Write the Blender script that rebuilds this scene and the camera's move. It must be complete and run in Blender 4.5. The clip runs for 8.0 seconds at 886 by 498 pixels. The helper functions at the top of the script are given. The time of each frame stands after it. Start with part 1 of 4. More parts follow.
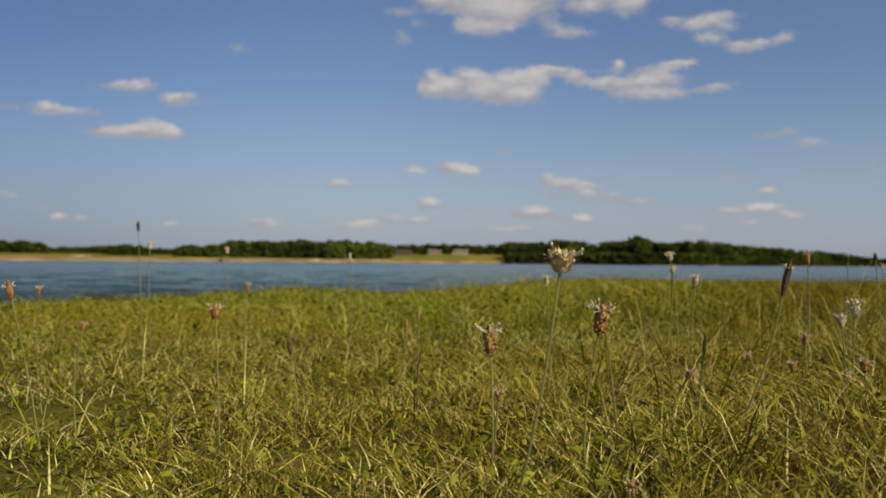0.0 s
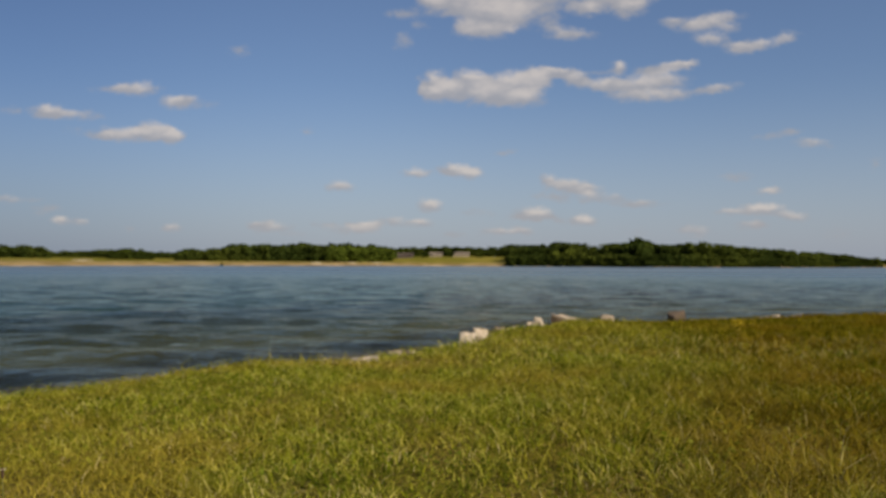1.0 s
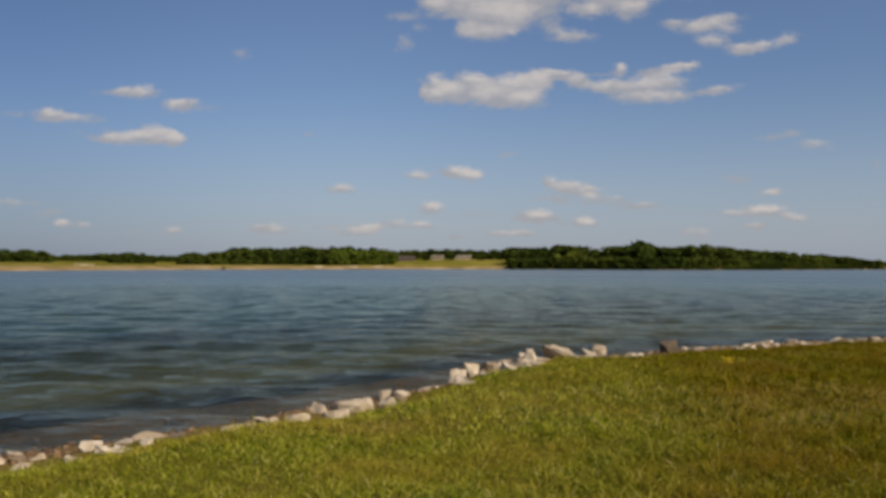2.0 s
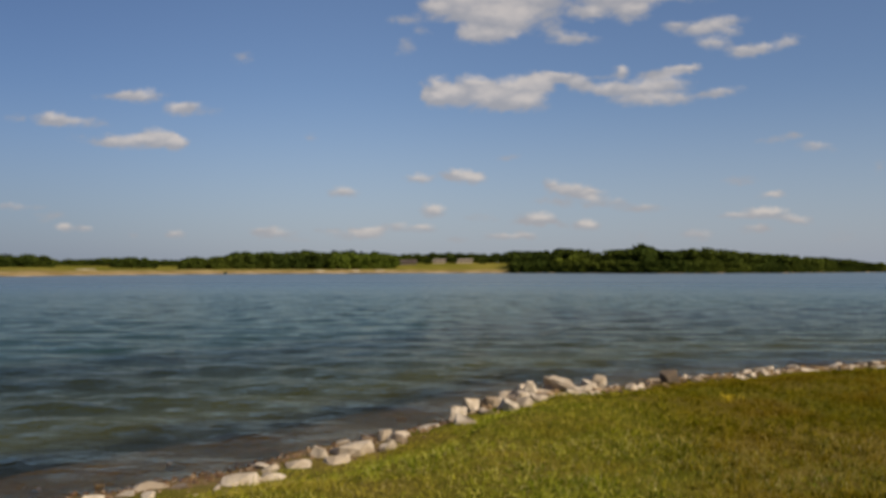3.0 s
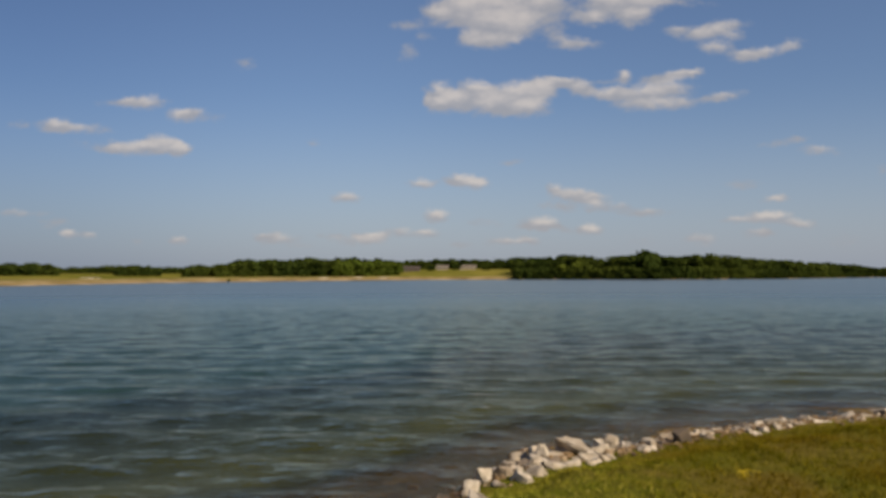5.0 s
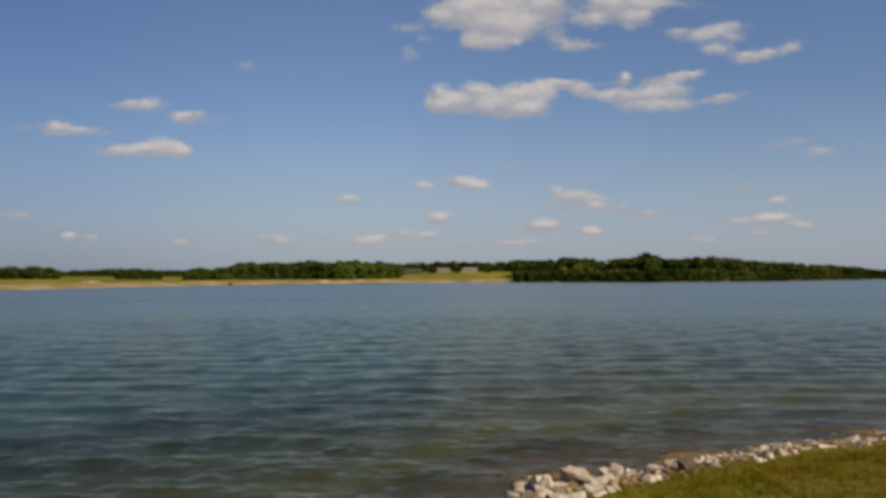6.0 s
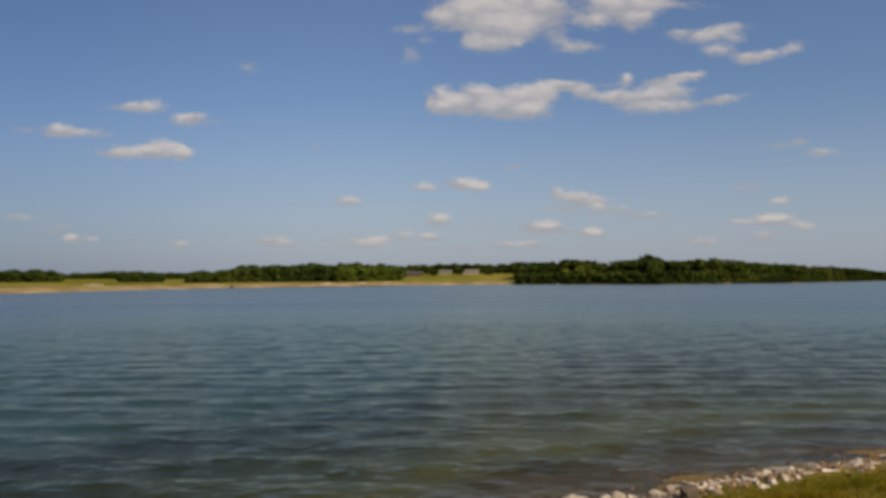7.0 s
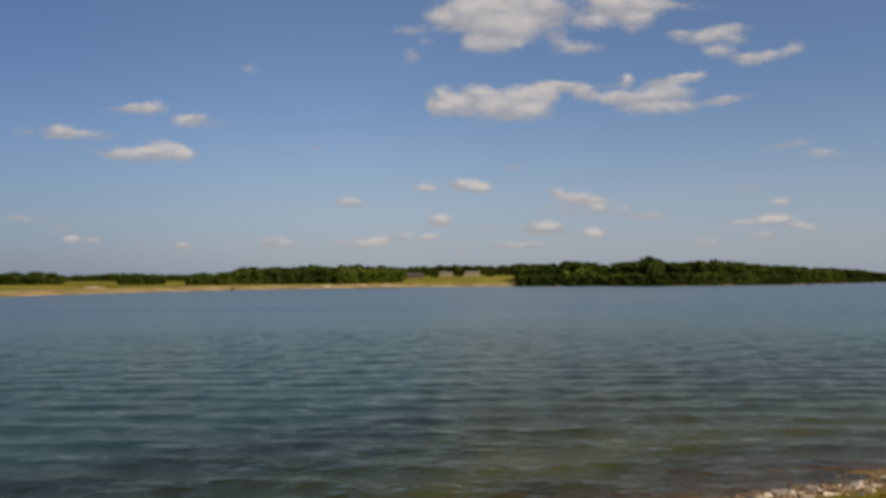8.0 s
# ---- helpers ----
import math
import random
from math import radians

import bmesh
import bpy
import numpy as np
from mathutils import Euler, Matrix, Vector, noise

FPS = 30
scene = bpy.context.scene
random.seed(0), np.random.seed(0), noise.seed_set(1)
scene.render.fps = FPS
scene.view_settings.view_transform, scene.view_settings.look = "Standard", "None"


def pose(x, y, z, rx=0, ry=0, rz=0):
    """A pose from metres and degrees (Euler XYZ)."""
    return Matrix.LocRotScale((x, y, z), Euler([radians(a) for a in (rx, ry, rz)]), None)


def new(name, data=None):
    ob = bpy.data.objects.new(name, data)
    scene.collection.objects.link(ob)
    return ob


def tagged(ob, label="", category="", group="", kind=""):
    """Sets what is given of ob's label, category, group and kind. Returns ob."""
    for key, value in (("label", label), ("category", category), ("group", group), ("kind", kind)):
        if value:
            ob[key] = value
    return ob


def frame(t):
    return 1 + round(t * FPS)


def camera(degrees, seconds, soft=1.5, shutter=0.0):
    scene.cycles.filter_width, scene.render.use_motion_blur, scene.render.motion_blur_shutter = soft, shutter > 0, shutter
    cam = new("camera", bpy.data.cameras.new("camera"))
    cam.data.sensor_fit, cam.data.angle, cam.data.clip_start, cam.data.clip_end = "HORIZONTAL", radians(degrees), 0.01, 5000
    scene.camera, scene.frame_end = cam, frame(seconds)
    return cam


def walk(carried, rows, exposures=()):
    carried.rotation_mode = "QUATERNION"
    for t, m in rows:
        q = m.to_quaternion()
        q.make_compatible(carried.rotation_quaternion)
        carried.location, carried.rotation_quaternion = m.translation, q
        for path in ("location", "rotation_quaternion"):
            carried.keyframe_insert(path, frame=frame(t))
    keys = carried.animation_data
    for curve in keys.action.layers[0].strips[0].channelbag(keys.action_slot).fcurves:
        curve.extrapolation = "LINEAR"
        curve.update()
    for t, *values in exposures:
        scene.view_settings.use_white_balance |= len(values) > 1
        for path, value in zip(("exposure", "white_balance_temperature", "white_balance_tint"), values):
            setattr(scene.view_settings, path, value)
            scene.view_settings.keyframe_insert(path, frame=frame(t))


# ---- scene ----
cam = camera(55.0, 8.0)
# The lens stays focused on the grass right before it, as the clip shows: all beyond is soft.
cam.data.dof.use_dof, cam.data.dof.focus_distance, cam.data.dof.aperture_fstop = True, 0.8, 9.5


def eye(x, y, z, yaw, pitch, roll):
    """A camera pose: metres, then yaw to the left, pitch up and lean to the left in degrees."""
    return pose(x, y, z, 90 + pitch, 0, yaw) @ pose(0, 0, 0, 0, 0, roll)


PATH = [
    (0.0, -0.105, 0.00, 0.835, 0.025, 0.872, 0.486),
    (0.1, -0.060, 0.01, 0.935, 0.032, 0.878, 0.470),
    (0.2, -0.020, 0.02, 1.004, 0.045, 0.886, 0.445),
    (0.3, 0.003, 0.03, 1.072, 0.054, 0.898, 0.425),
    (0.5, 0.045, 0.05, 1.155, 0.070, 0.927, 0.384),
    (1.0, 0.180, 0.04, 1.378, 0.138, 0.995, 0.265),
    (1.5, 0.290, 0.00, 1.632, 0.197, 1.065, 0.204),
    (3.0, 0.367, -0.10, 2.394, 0.375, 1.346, 0.007),
    (3.5, 0.328, -0.12, 2.638, 0.415, 1.446, -0.025),
    (4.0, 0.290, -0.10, 2.883, 0.455, 1.527, -0.075),
    (4.5, 0.265, -0.08, 3.132, 0.530, 1.611, -0.135),
    (6.0, 0.195, 0.01, 3.845, 0.655, 1.825, -0.235),
    (6.5, 0.195, 0.02, 4.085, 0.725, 1.876, -0.295),
    (7.0, 0.200, 0.02, 4.318, 0.765, 1.927, -0.313),
    (7.5, 0.205, 0.02, 4.555, 0.790, 1.957, -0.330),
    (8.0, 0.210, 0.02, 4.783, 0.815, 1.999, -0.364),
]
walk(cam, [(t, eye(*row)) for t, *row in PATH])

# ---- light ----
SUN_DIR = Vector((0.60, -0.52, 0.61)).normalized()
sun = new("sun", bpy.data.lights.new("sun", "SUN"))
sun.data.energy, sun.data.angle, sun.data.color = 5.0, radians(0.53), (1.0, 0.87, 0.68)
sun.rotation_euler = SUN_DIR.to_track_quat("Z", "Y").to_euler()
scene.view_settings.exposure = 0.0


# ---- node helpers ----
class Nodes:
    """Short hand for a node tree."""

    def __init__(self, tree):
        self.tree = tree
        tree.nodes.clear()

    def add(self, kind, **sets):
        node = self.tree.nodes.new(kind)
        for key, value in sets.items():
            if key == "operation":
                node.operation = value
            elif key == "blend_type":
                node.blend_type = value
            elif key == "data_type":
                node.data_type = value
            elif key == "interpolation_type":
                node.interpolation_type = value
            elif key == "noise_dimensions":
                node.noise_dimensions = value
            elif key == "attribute_name":
                node.attribute_name = value
        return node

    def put(self, socket, value):
        if isinstance(value, bpy.types.NodeSocket):
            self.tree.links.new(value, socket)
        elif isinstance(value, (tuple, list)) and len(value) == 3 and socket.type == "RGBA":
            socket.default_value = (*value, 1)
        else:
            socket.default_value = value

    def math(self, op, a, b=0.0, clamp=False):
        n = self.add("ShaderNodeMath", operation=op)
        n.use_clamp = clamp
        self.put(n.inputs[0], a)
        self.put(n.inputs[1], b)
        return n.outputs[0]

    def vec(self, op, a, b=(0, 0, 0)):
        n = self.add("ShaderNodeVectorMath", operation=op)
        self.put(n.inputs[0], a)
        self.put(n.inputs[1], b)
        return n.outputs["Value"] if op in ("LENGTH", "DISTANCE", "DOT_PRODUCT") else n.outputs["Vector"]

    def mix(self, fac, a, b, blend="MIX"):
        n = self.add("ShaderNodeMix", data_type="RGBA", blend_type=blend)
        self.put(n.inputs[0], fac)
        self.put(n.inputs[6], a)
        self.put(n.inputs[7], b)
        return n.outputs[2]

    def ramp(self, value, lo, hi, a=0.0, b=1.0, smooth=True):
        n = self.add("ShaderNodeMapRange", interpolation_type="SMOOTHSTEP" if smooth else "LINEAR")
        for s, v in zip(n.inputs[:5], (value, lo, hi, a, b)):
            self.put(s, v)
        return n.outputs[0]

    def noise(self, vector, scale, detail=4.0, rough=0.55, dims="3D"):
        n = self.add("ShaderNodeTexNoise", noise_dimensions=dims)
        self.put(n.inputs["Vector"], vector)
        self.put(n.inputs["Scale"], scale)
        self.put(n.inputs["Detail"], detail)
        self.put(n.inputs["Roughness"], rough)
        return n

    def bump(self, height, strength, distance, normal=None):
        n = self.add("ShaderNodeBump")
        self.put(n.inputs["Strength"], strength)
        self.put(n.inputs["Distance"], distance)
        self.put(n.inputs["Height"], height)
        if normal is not None:
            self.put(n.inputs["Normal"], normal)
        return n.outputs[0]

    def principled(self, color, rough=0.7, normal=None, **more):
        n = self.add("ShaderNodeBsdfPrincipled")
        self.put(n.inputs["Base Color"], color)
        self.put(n.inputs["Roughness"], rough)
        if normal is not None:
            self.put(n.inputs["Normal"], normal)
        for key, value in more.items():
            self.put(n.inputs[key.replace("_", " ")], value)
        return n.outputs[0]

    def blend(self, fac, a, b):
        n = self.add("ShaderNodeMixShader")
        self.put(n.inputs[0], fac)
        self.put(n.inputs[1], a)
        self.put(n.inputs[2], b)
        return n.outputs[0]

    def out(self, shader):
        self.put(self.add("ShaderNodeOutputMaterial").inputs[0], shader)


def material(name):
    mat = bpy.data.materials.new(name)
    mat.use_nodes = True
    return mat, Nodes(mat.node_tree)


# ---- sky: clear blue with fair-weather clouds ----
PUFFS = []


def puff(bearing, rise, length, height, dense, slant=0.0):
    """One puff of a fair-weather cloud: tangents of bearing and rise, half length and half height, slope of its axis."""
    small = 1.3 if rise < 0.12 or (length < 0.034 and rise < 0.25) else 1.0
    PUFFS.append((bearing, rise, length, height * small**0.5, dense * small, slant))


puff(0.0096, 0.3137, 0.0603, 0.0241, 1.1)
puff(-0.0139, 0.3098, 0.0274, 0.0110, 0.8)
puff(0.0397, 0.3147, 0.0548, 0.0329, 1.2)
puff(0.0530, 0.2943, 0.0493, 0.0274, 1.2)
puff(0.0797, 0.2941, 0.0438, 0.0241, 0.9)
puff(0.0428, 0.2742, 0.0438, 0.0131, 0.9)
puff(0.0228, 0.2797, 0.0241, 0.0131, 0.7)
puff(0.1000, 0.3209, 0.0493, 0.0274, 1.2)
puff(0.1233, 0.3038, 0.0329, 0.0274, 0.5)
puff(0.0666, 0.3246, 0.0657, 0.0274, 1.1)
puff(0.0400, 0.3500, 0.1096, 0.0285, 1.1)
puff(0.1872, 0.3499, 0.0876, 0.0263, 1.1)
puff(-0.0207, 0.2963, 0.0438, 0.0088, 0.35)
puff(-0.0542, 0.2953, 0.0274, 0.0088, 0.55)
puff(-0.0341, 0.2829, 0.0197, 0.0099, 0.5)
puff(-0.0510, 0.2635, 0.0197, 0.0142, 0.65)
puff(0.1231, 0.2856, 0.0153, 0.0153, 0.5)
puff(0.1330, 0.2734, 0.0307, 0.0131, 0.75)
puff(0.1563, 0.2705, 0.0307, 0.0088, 0.7)
puff(0.1835, 0.3188, 0.0493, 0.0274, 1.2)
puff(0.1666, 0.3001, 0.0274, 0.0131, 0.8)
puff(0.1467, 0.3070, 0.0164, 0.0110, 0.45)
puff(0.2169, 0.3199, 0.0438, 0.0219, 1.1)
puff(0.2200, 0.3029, 0.0274, 0.0153, 0.9)
puff(0.2065, 0.2930, 0.0164, 0.0088, 0.6)
puff(0.2536, 0.3229, 0.0383, 0.0110, 0.8)
puff(0.2968, 0.3191, 0.0383, 0.0099, 0.3)
puff(0.2631, 0.2864, 0.0197, 0.0077, 0.8)
puff(0.2896, 0.2821, 0.0307, 0.0131, 1)
puff(0.3096, 0.2866, 0.0274, 0.0099, 0.8)
puff(0.3296, 0.2932, 0.0329, 0.0099, 0.9)
puff(0.3328, 0.2797, 0.0241, 0.0099, 0.8)
puff(0.3126, 0.2664, 0.0307, 0.0110, 0.9)
puff(0.3456, 0.2561, 0.0285, 0.0099, 1)
puff(0.3689, 0.2613, 0.0351, 0.0099, 1, 0.12)
puff(0.4022, 0.2697, 0.0197, 0.0088, 0.85)
puff(-0.0144, 0.2140, 0.0241, 0.0175, 0.9)
puff(-0.0178, 0.2006, 0.0219, 0.0110, 0.9)
puff(-0.0011, 0.2038, 0.0329, 0.0153, 0.9)
puff(0.0290, 0.2170, 0.0307, 0.0153, 1)
puff(0.0456, 0.2001, 0.0493, 0.0197, 1.1)
puff(0.0757, 0.2119, 0.0548, 0.0219, 1.2)
puff(0.0856, 0.1964, 0.0438, 0.0164, 1.1)
puff(0.1058, 0.2198, 0.0274, 0.0164, 0.9)
puff(0.1192, 0.2264, 0.0274, 0.0088, 0.9)
puff(0.1358, 0.2262, 0.0219, 0.0088, 0.8)
puff(0.1524, 0.2194, 0.0219, 0.0110, 0.9)
puff(0.1790, 0.2125, 0.0438, 0.0099, 0.9)
puff(0.2188, 0.2108, 0.0548, 0.0153, 1.1)
puff(0.2320, 0.1986, 0.0548, 0.0110, 0.9)
puff(0.2588, 0.2185, 0.0383, 0.0164, 1)
puff(0.2623, 0.2333, 0.0383, 0.0088, 0.9, 0.15)
puff(0.2823, 0.2358, 0.0241, 0.0055, 0.8)
puff(0.2357, 0.2274, 0.0219, 0.0066, 0.5)
puff(0.2025, 0.2311, 0.0164, 0.0088, 0.95)
puff(0.1844, 0.2258, 0.0241, 0.0044, 0.35)
puff(0.3017, 0.2048, 0.0383, 0.0066, 0.5)
puff(0.3217, 0.2087, 0.0383, 0.0077, 0.8, 0.12)
puff(0.2718, 0.1997, 0.0274, 0.0088, 0.6)
puff(-0.3634, 0.2046, 0.0383, 0.0121, 1)
puff(-0.3837, 0.2054, 0.0274, 0.0077, 0.6)
puff(-0.4073, 0.2042, 0.0219, 0.0055, 0.3)
puff(-0.3196, 0.1887, 0.0241, 0.0099, 0.85)
puff(-0.3028, 0.1900, 0.0197, 0.0099, 0.6)
puff(-0.2792, 0.1857, 0.0219, 0.0066, 0.3)
puff(-0.4712, 0.1777, 0.0274, 0.0110, 0.95)
puff(-0.4442, 0.1742, 0.0493, 0.0088, 0.8)
puff(-0.5117, 0.1787, 0.0241, 0.0066, 0.45)
puff(-0.4104, 0.1699, 0.0219, 0.0066, 0.25)
puff(-0.3665, 0.1507, 0.0679, 0.0121, 1.15)
puff(-0.3463, 0.1559, 0.0274, 0.0121, 1.1)
puff(-0.3227, 0.1490, 0.0197, 0.0121, 1.1)
puff(-0.4372, 0.1552, 0.0241, 0.0077, 0.25)
puff(-0.4001, 0.1496, 0.0274, 0.0055, 0.7)
puff(-0.2444, 0.2496, 0.0197, 0.0088, 0.5)
puff(-0.1637, 0.1553, 0.0142, 0.0066, 0.45)
puff(-0.1230, 0.0901, 0.0263, 0.0077, 0.85)
puff(-0.0349, 0.1062, 0.0241, 0.0077, 0.8)
puff(0.0131, 0.1112, 0.0351, 0.0077, 1)
puff(0.0237, 0.1052, 0.0285, 0.0077, 0.8)
puff(-0.0185, 0.0681, 0.0219, 0.0099, 1)
puff(-0.0618, 0.0497, 0.0285, 0.0066, 0.65)
puff(-0.0285, 0.0488, 0.0197, 0.0066, 0.8)
puff(-0.1084, 0.0406, 0.0493, 0.0088, 0.6)
puff(-0.0918, 0.0438, 0.0219, 0.0077, 0.85)
puff(-0.1418, 0.0461, 0.0219, 0.0044, 0.5)
puff(-0.1118, 0.0473, 0.0110, 0.0044, 0.5)
puff(-0.2018, 0.0425, 0.0329, 0.0088, 0.65)
puff(-0.2219, 0.0446, 0.0197, 0.0066, 0.6)
puff(-0.1751, 0.0343, 0.0219, 0.0044, 0.35)
puff(-0.2152, 0.0359, 0.0164, 0.0044, 0.4)
puff(-0.3222, 0.0412, 0.0175, 0.0066, 0.8)
puff(-0.4531, 0.0486, 0.0175, 0.0066, 0.8)
puff(-0.4309, 0.0485, 0.0131, 0.0055, 0.7)
puff(-0.4667, 0.0627, 0.0241, 0.0066, 0.5)
puff(-0.5173, 0.0737, 0.0274, 0.0066, 0.6)
puff(-0.4904, 0.0722, 0.0274, 0.0044, 0.35)
puff(-0.3725, 0.0394, 0.0131, 0.0044, 0.4)
puff(-0.4767, 0.0561, 0.0131, 0.0044, 0.3)
puff(0.1213, 0.0992, 0.0164, 0.0088, 0.8)
puff(0.1445, 0.0924, 0.0383, 0.0099, 0.85)
puff(0.1643, 0.0883, 0.0329, 0.0077, 0.8)
puff(0.1211, 0.0805, 0.0329, 0.0066, 0.4)
puff(0.1675, 0.0789, 0.0197, 0.0088, 0.7)
puff(0.1940, 0.0788, 0.0241, 0.0066, 0.55)
puff(0.1377, 0.0771, 0.0219, 0.0055, 0.4)
puff(0.2303, 0.0719, 0.0219, 0.0066, 0.6)
puff(0.2105, 0.0720, 0.0219, 0.0066, 0.5)
puff(0.2501, 0.0704, 0.0329, 0.0055, 0.25)
puff(0.1044, 0.0593, 0.0285, 0.0099, 1.05)
puff(0.0910, 0.0541, 0.0329, 0.0066, 0.4)
puff(0.1242, 0.0539, 0.0164, 0.0055, 0.5)
puff(0.1626, 0.0510, 0.0219, 0.0088, 1)
puff(0.1374, 0.0505, 0.0219, 0.0044, 0.4)
puff(0.0677, 0.0383, 0.0394, 0.0066, 0.7)
puff(0.0909, 0.0395, 0.0197, 0.0055, 0.6)
puff(0.0314, 0.0611, 0.0219, 0.0066, 0.35)
puff(0.0513, 0.0597, 0.0164, 0.0055, 0.3)
puff(0.0046, 0.0347, 0.0131, 0.0055, 0.5)
puff(0.0179, 0.0346, 0.0131, 0.0044, 0.4)
puff(0.0751, 0.1329, 0.0164, 0.0055, 0.4)
puff(0.0618, 0.1303, 0.0219, 0.0044, 0.25)
puff(0.3431, 0.1037, 0.0307, 0.0077, 0.5)
puff(0.3771, 0.0863, 0.0274, 0.0066, 0.6)
puff(0.3890, 0.0882, 0.0164, 0.0055, 0.5)
puff(0.3721, 0.0657, 0.0383, 0.0088, 1.05)
puff(0.3325, 0.0633, 0.0307, 0.0055, 0.6)
puff(0.4082, 0.0575, 0.0263, 0.0077, 0.75)
puff(0.3586, 0.0466, 0.0263, 0.0066, 0.65)
puff(0.3718, 0.0478, 0.0164, 0.0066, 0.5)
puff(0.2959, 0.0396, 0.0241, 0.0088, 0.6)
puff(0.2794, 0.0424, 0.0164, 0.0055, 0.4)
puff(0.2233, 0.0387, 0.0274, 0.0099, 0.3)
puff(0.4604, 0.0374, 0.0274, 0.0164, 0.3)
puff(0.3869, 0.1534, 0.0383, 0.0066, 0.55, 0.15)
puff(0.4101, 0.1579, 0.0197, 0.0044, 0.4)
puff(0.4296, 0.1444, 0.0307, 0.0077, 0.6)
puff(0.4526, 0.1389, 0.0164, 0.0044, 0.3)
puff(0.5048, 0.1200, 0.0131, 0.0110, 0.4)


def build_world():
    world = bpy.data.worlds.new("sky")
    scene.world = world
    world.use_nodes = True
    n = Nodes(world.node_tree)
    sky = n.add("ShaderNodeTexSky")
    sky.sky_type, sky.sun_disc = "NISHITA", False
    sky.sun_elevation = math.asin(SUN_DIR.z)
    sky.sun_rotation = math.atan2(SUN_DIR.x, SUN_DIR.y)
    sky.air_density, sky.dust_density, sky.ozone_density, sky.altitude = 1.0, 1.3, 2.0, 150
    way = n.add("ShaderNodeTexCoord").outputs["Generated"]
    sep = n.add("ShaderNodeSeparateXYZ")
    n.put(sep.inputs[0], way)
    ahead = n.math("MAXIMUM", sep.outputs[1], 0.05)
    comb = n.add("ShaderNodeCombineXYZ")
    n.put(comb.inputs[0], n.math("DIVIDE", sep.outputs[0], ahead))
    n.put(comb.inputs[1], n.math("DIVIDE", sep.outputs[2], ahead))
    plane = comb.outputs[0]
    stretch = n.vec("MULTIPLY", plane, (1.0, 1.7, 1.0))
    wob, curl = n.noise(stretch, 42.0, 5.0, 0.6), n.noise(stretch, 160.0, 4.0, 0.6)
    shift = n.vec("MULTIPLY", n.vec("SUBTRACT", wob.outputs["Color"], (0.5, 0.5, 0.5)), (0.026, 0.012, 0.0))
    place = n.vec("ADD", plane, shift)
    shift = n.vec("MULTIPLY", n.vec("SUBTRACT", curl.outputs["Color"], (0.5, 0.5, 0.5)), (0.007, 0.004, 0.0))
    place = n.vec("ADD", place, shift)
    part_xy = n.add("ShaderNodeSeparateXYZ")
    n.put(part_xy.inputs[0], place)

    def inside(spot, u, v, a, b, dense):
        """How far a spot lies inside a puff: its density in the middle, 0 at its rim."""
        scaled = n.add("ShaderNodeVectorMath", operation="MULTIPLY_ADD")
        for socket, value in zip(scaled.inputs, (spot, (1 / a, 1 / b, 0.0), (-u / a, -v / b, 0.0))):
            n.put(socket, value)
        fall = n.add("ShaderNodeMath", operation="MULTIPLY_ADD")
        for socket, value in zip(fall.inputs, (n.vec("LENGTH", scaled.outputs[0]), -dense, dense)):
            n.put(socket, value)
        fall.use_clamp = True
        return fall.outputs[0]

    body, crown = 0.0, 0.0
    for u, v, a, b, dense, slant in PUFFS:
        spot = place
        if slant:
            lean = n.add("ShaderNodeCombineXYZ")
            n.put(lean.inputs[0], part_xy.outputs[0])
            n.put(lean.inputs[1], n.math("SUBTRACT", part_xy.outputs[1], n.math("MULTIPLY", n.math("SUBTRACT", part_xy.outputs[0], u), slant)))
            spot = lean.outputs[0]
        body = n.math("ADD", body, inside(spot, u, v, a, b, dense))
        if dense > 0.65:
            crown = n.math("MAXIMUM", crown, inside(spot, u + 0.12 * a, v + 0.42 * b, 0.95 * a, 0.85 * b, dense))
    front = n.ramp(sep.outputs[1], 0.25, 0.45)
    loose = n.noise(n.vec("MULTIPLY", way, (1.0, 1.0, 2.6)), 5.0, 7.0, 0.6)
    back = n.math("MULTIPLY", n.ramp(loose.outputs["Fac"], 0.60, 0.72), n.math("SUBTRACT", 1.0, front))
    fine = n.noise(stretch, 85.0, 5.0, 0.6)
    ragged = n.math("ADD", body, n.math("MULTIPLY", n.math("SUBTRACT", fine.outputs["Fac"], 0.5), 1.1))
    mask = n.math("MULTIPLY", n.math("MULTIPLY", n.ramp(ragged, 0.02, 1.0), n.ramp(body, 0.0, 0.25)), front)
    mask = n.math("MAXIMUM", mask, n.math("MULTIPLY", back, 0.8))
    lump = n.noise(stretch, 30.0, 4.0, 0.55)
    sunny = n.math("ADD", crown, n.math("MULTIPLY", n.math("SUBTRACT", lump.outputs["Fac"], 0.5), 1.6))
    tone = n.mix(n.ramp(sunny, 0.0, 1.15), CLOUD_SHADE, CLOUD_LIT)
    bg_sky, bg_cloud = n.add("ShaderNodeBackground"), n.add("ShaderNodeBackground")
    tint = n.mix(1.0, sky.outputs[0], SKY_TINT, "MULTIPLY")
    # Sky dimmed by hand towards the left, which darkens the water's reflection too.
    left_dim = n.ramp(n.math("DIVIDE", sep.outputs[0], ahead), -0.60, -0.05)
    haze = n.ramp(sep.outputs[2], -0.05, 0.22, 1.0, 0.0)
    n.put(bg_sky.inputs[0], n.mix(1.0, n.mix(n.math("MULTIPLY", haze, HAZE), tint, HAZE_COLOR), n.mix(left_dim, (0.69, 0.73, 0.79), (1.0, 1.0, 1.0)), "MULTIPLY"))
    n.put(bg_sky.inputs[1], SKY_STRENGTH)
    n.put(bg_cloud.inputs[0], tone)
    n.put(bg_cloud.inputs[1], 1.0)
    shader = n.blend(n.math("MULTIPLY", mask, 0.84), bg_sky.outputs[0], bg_cloud.outputs[0])
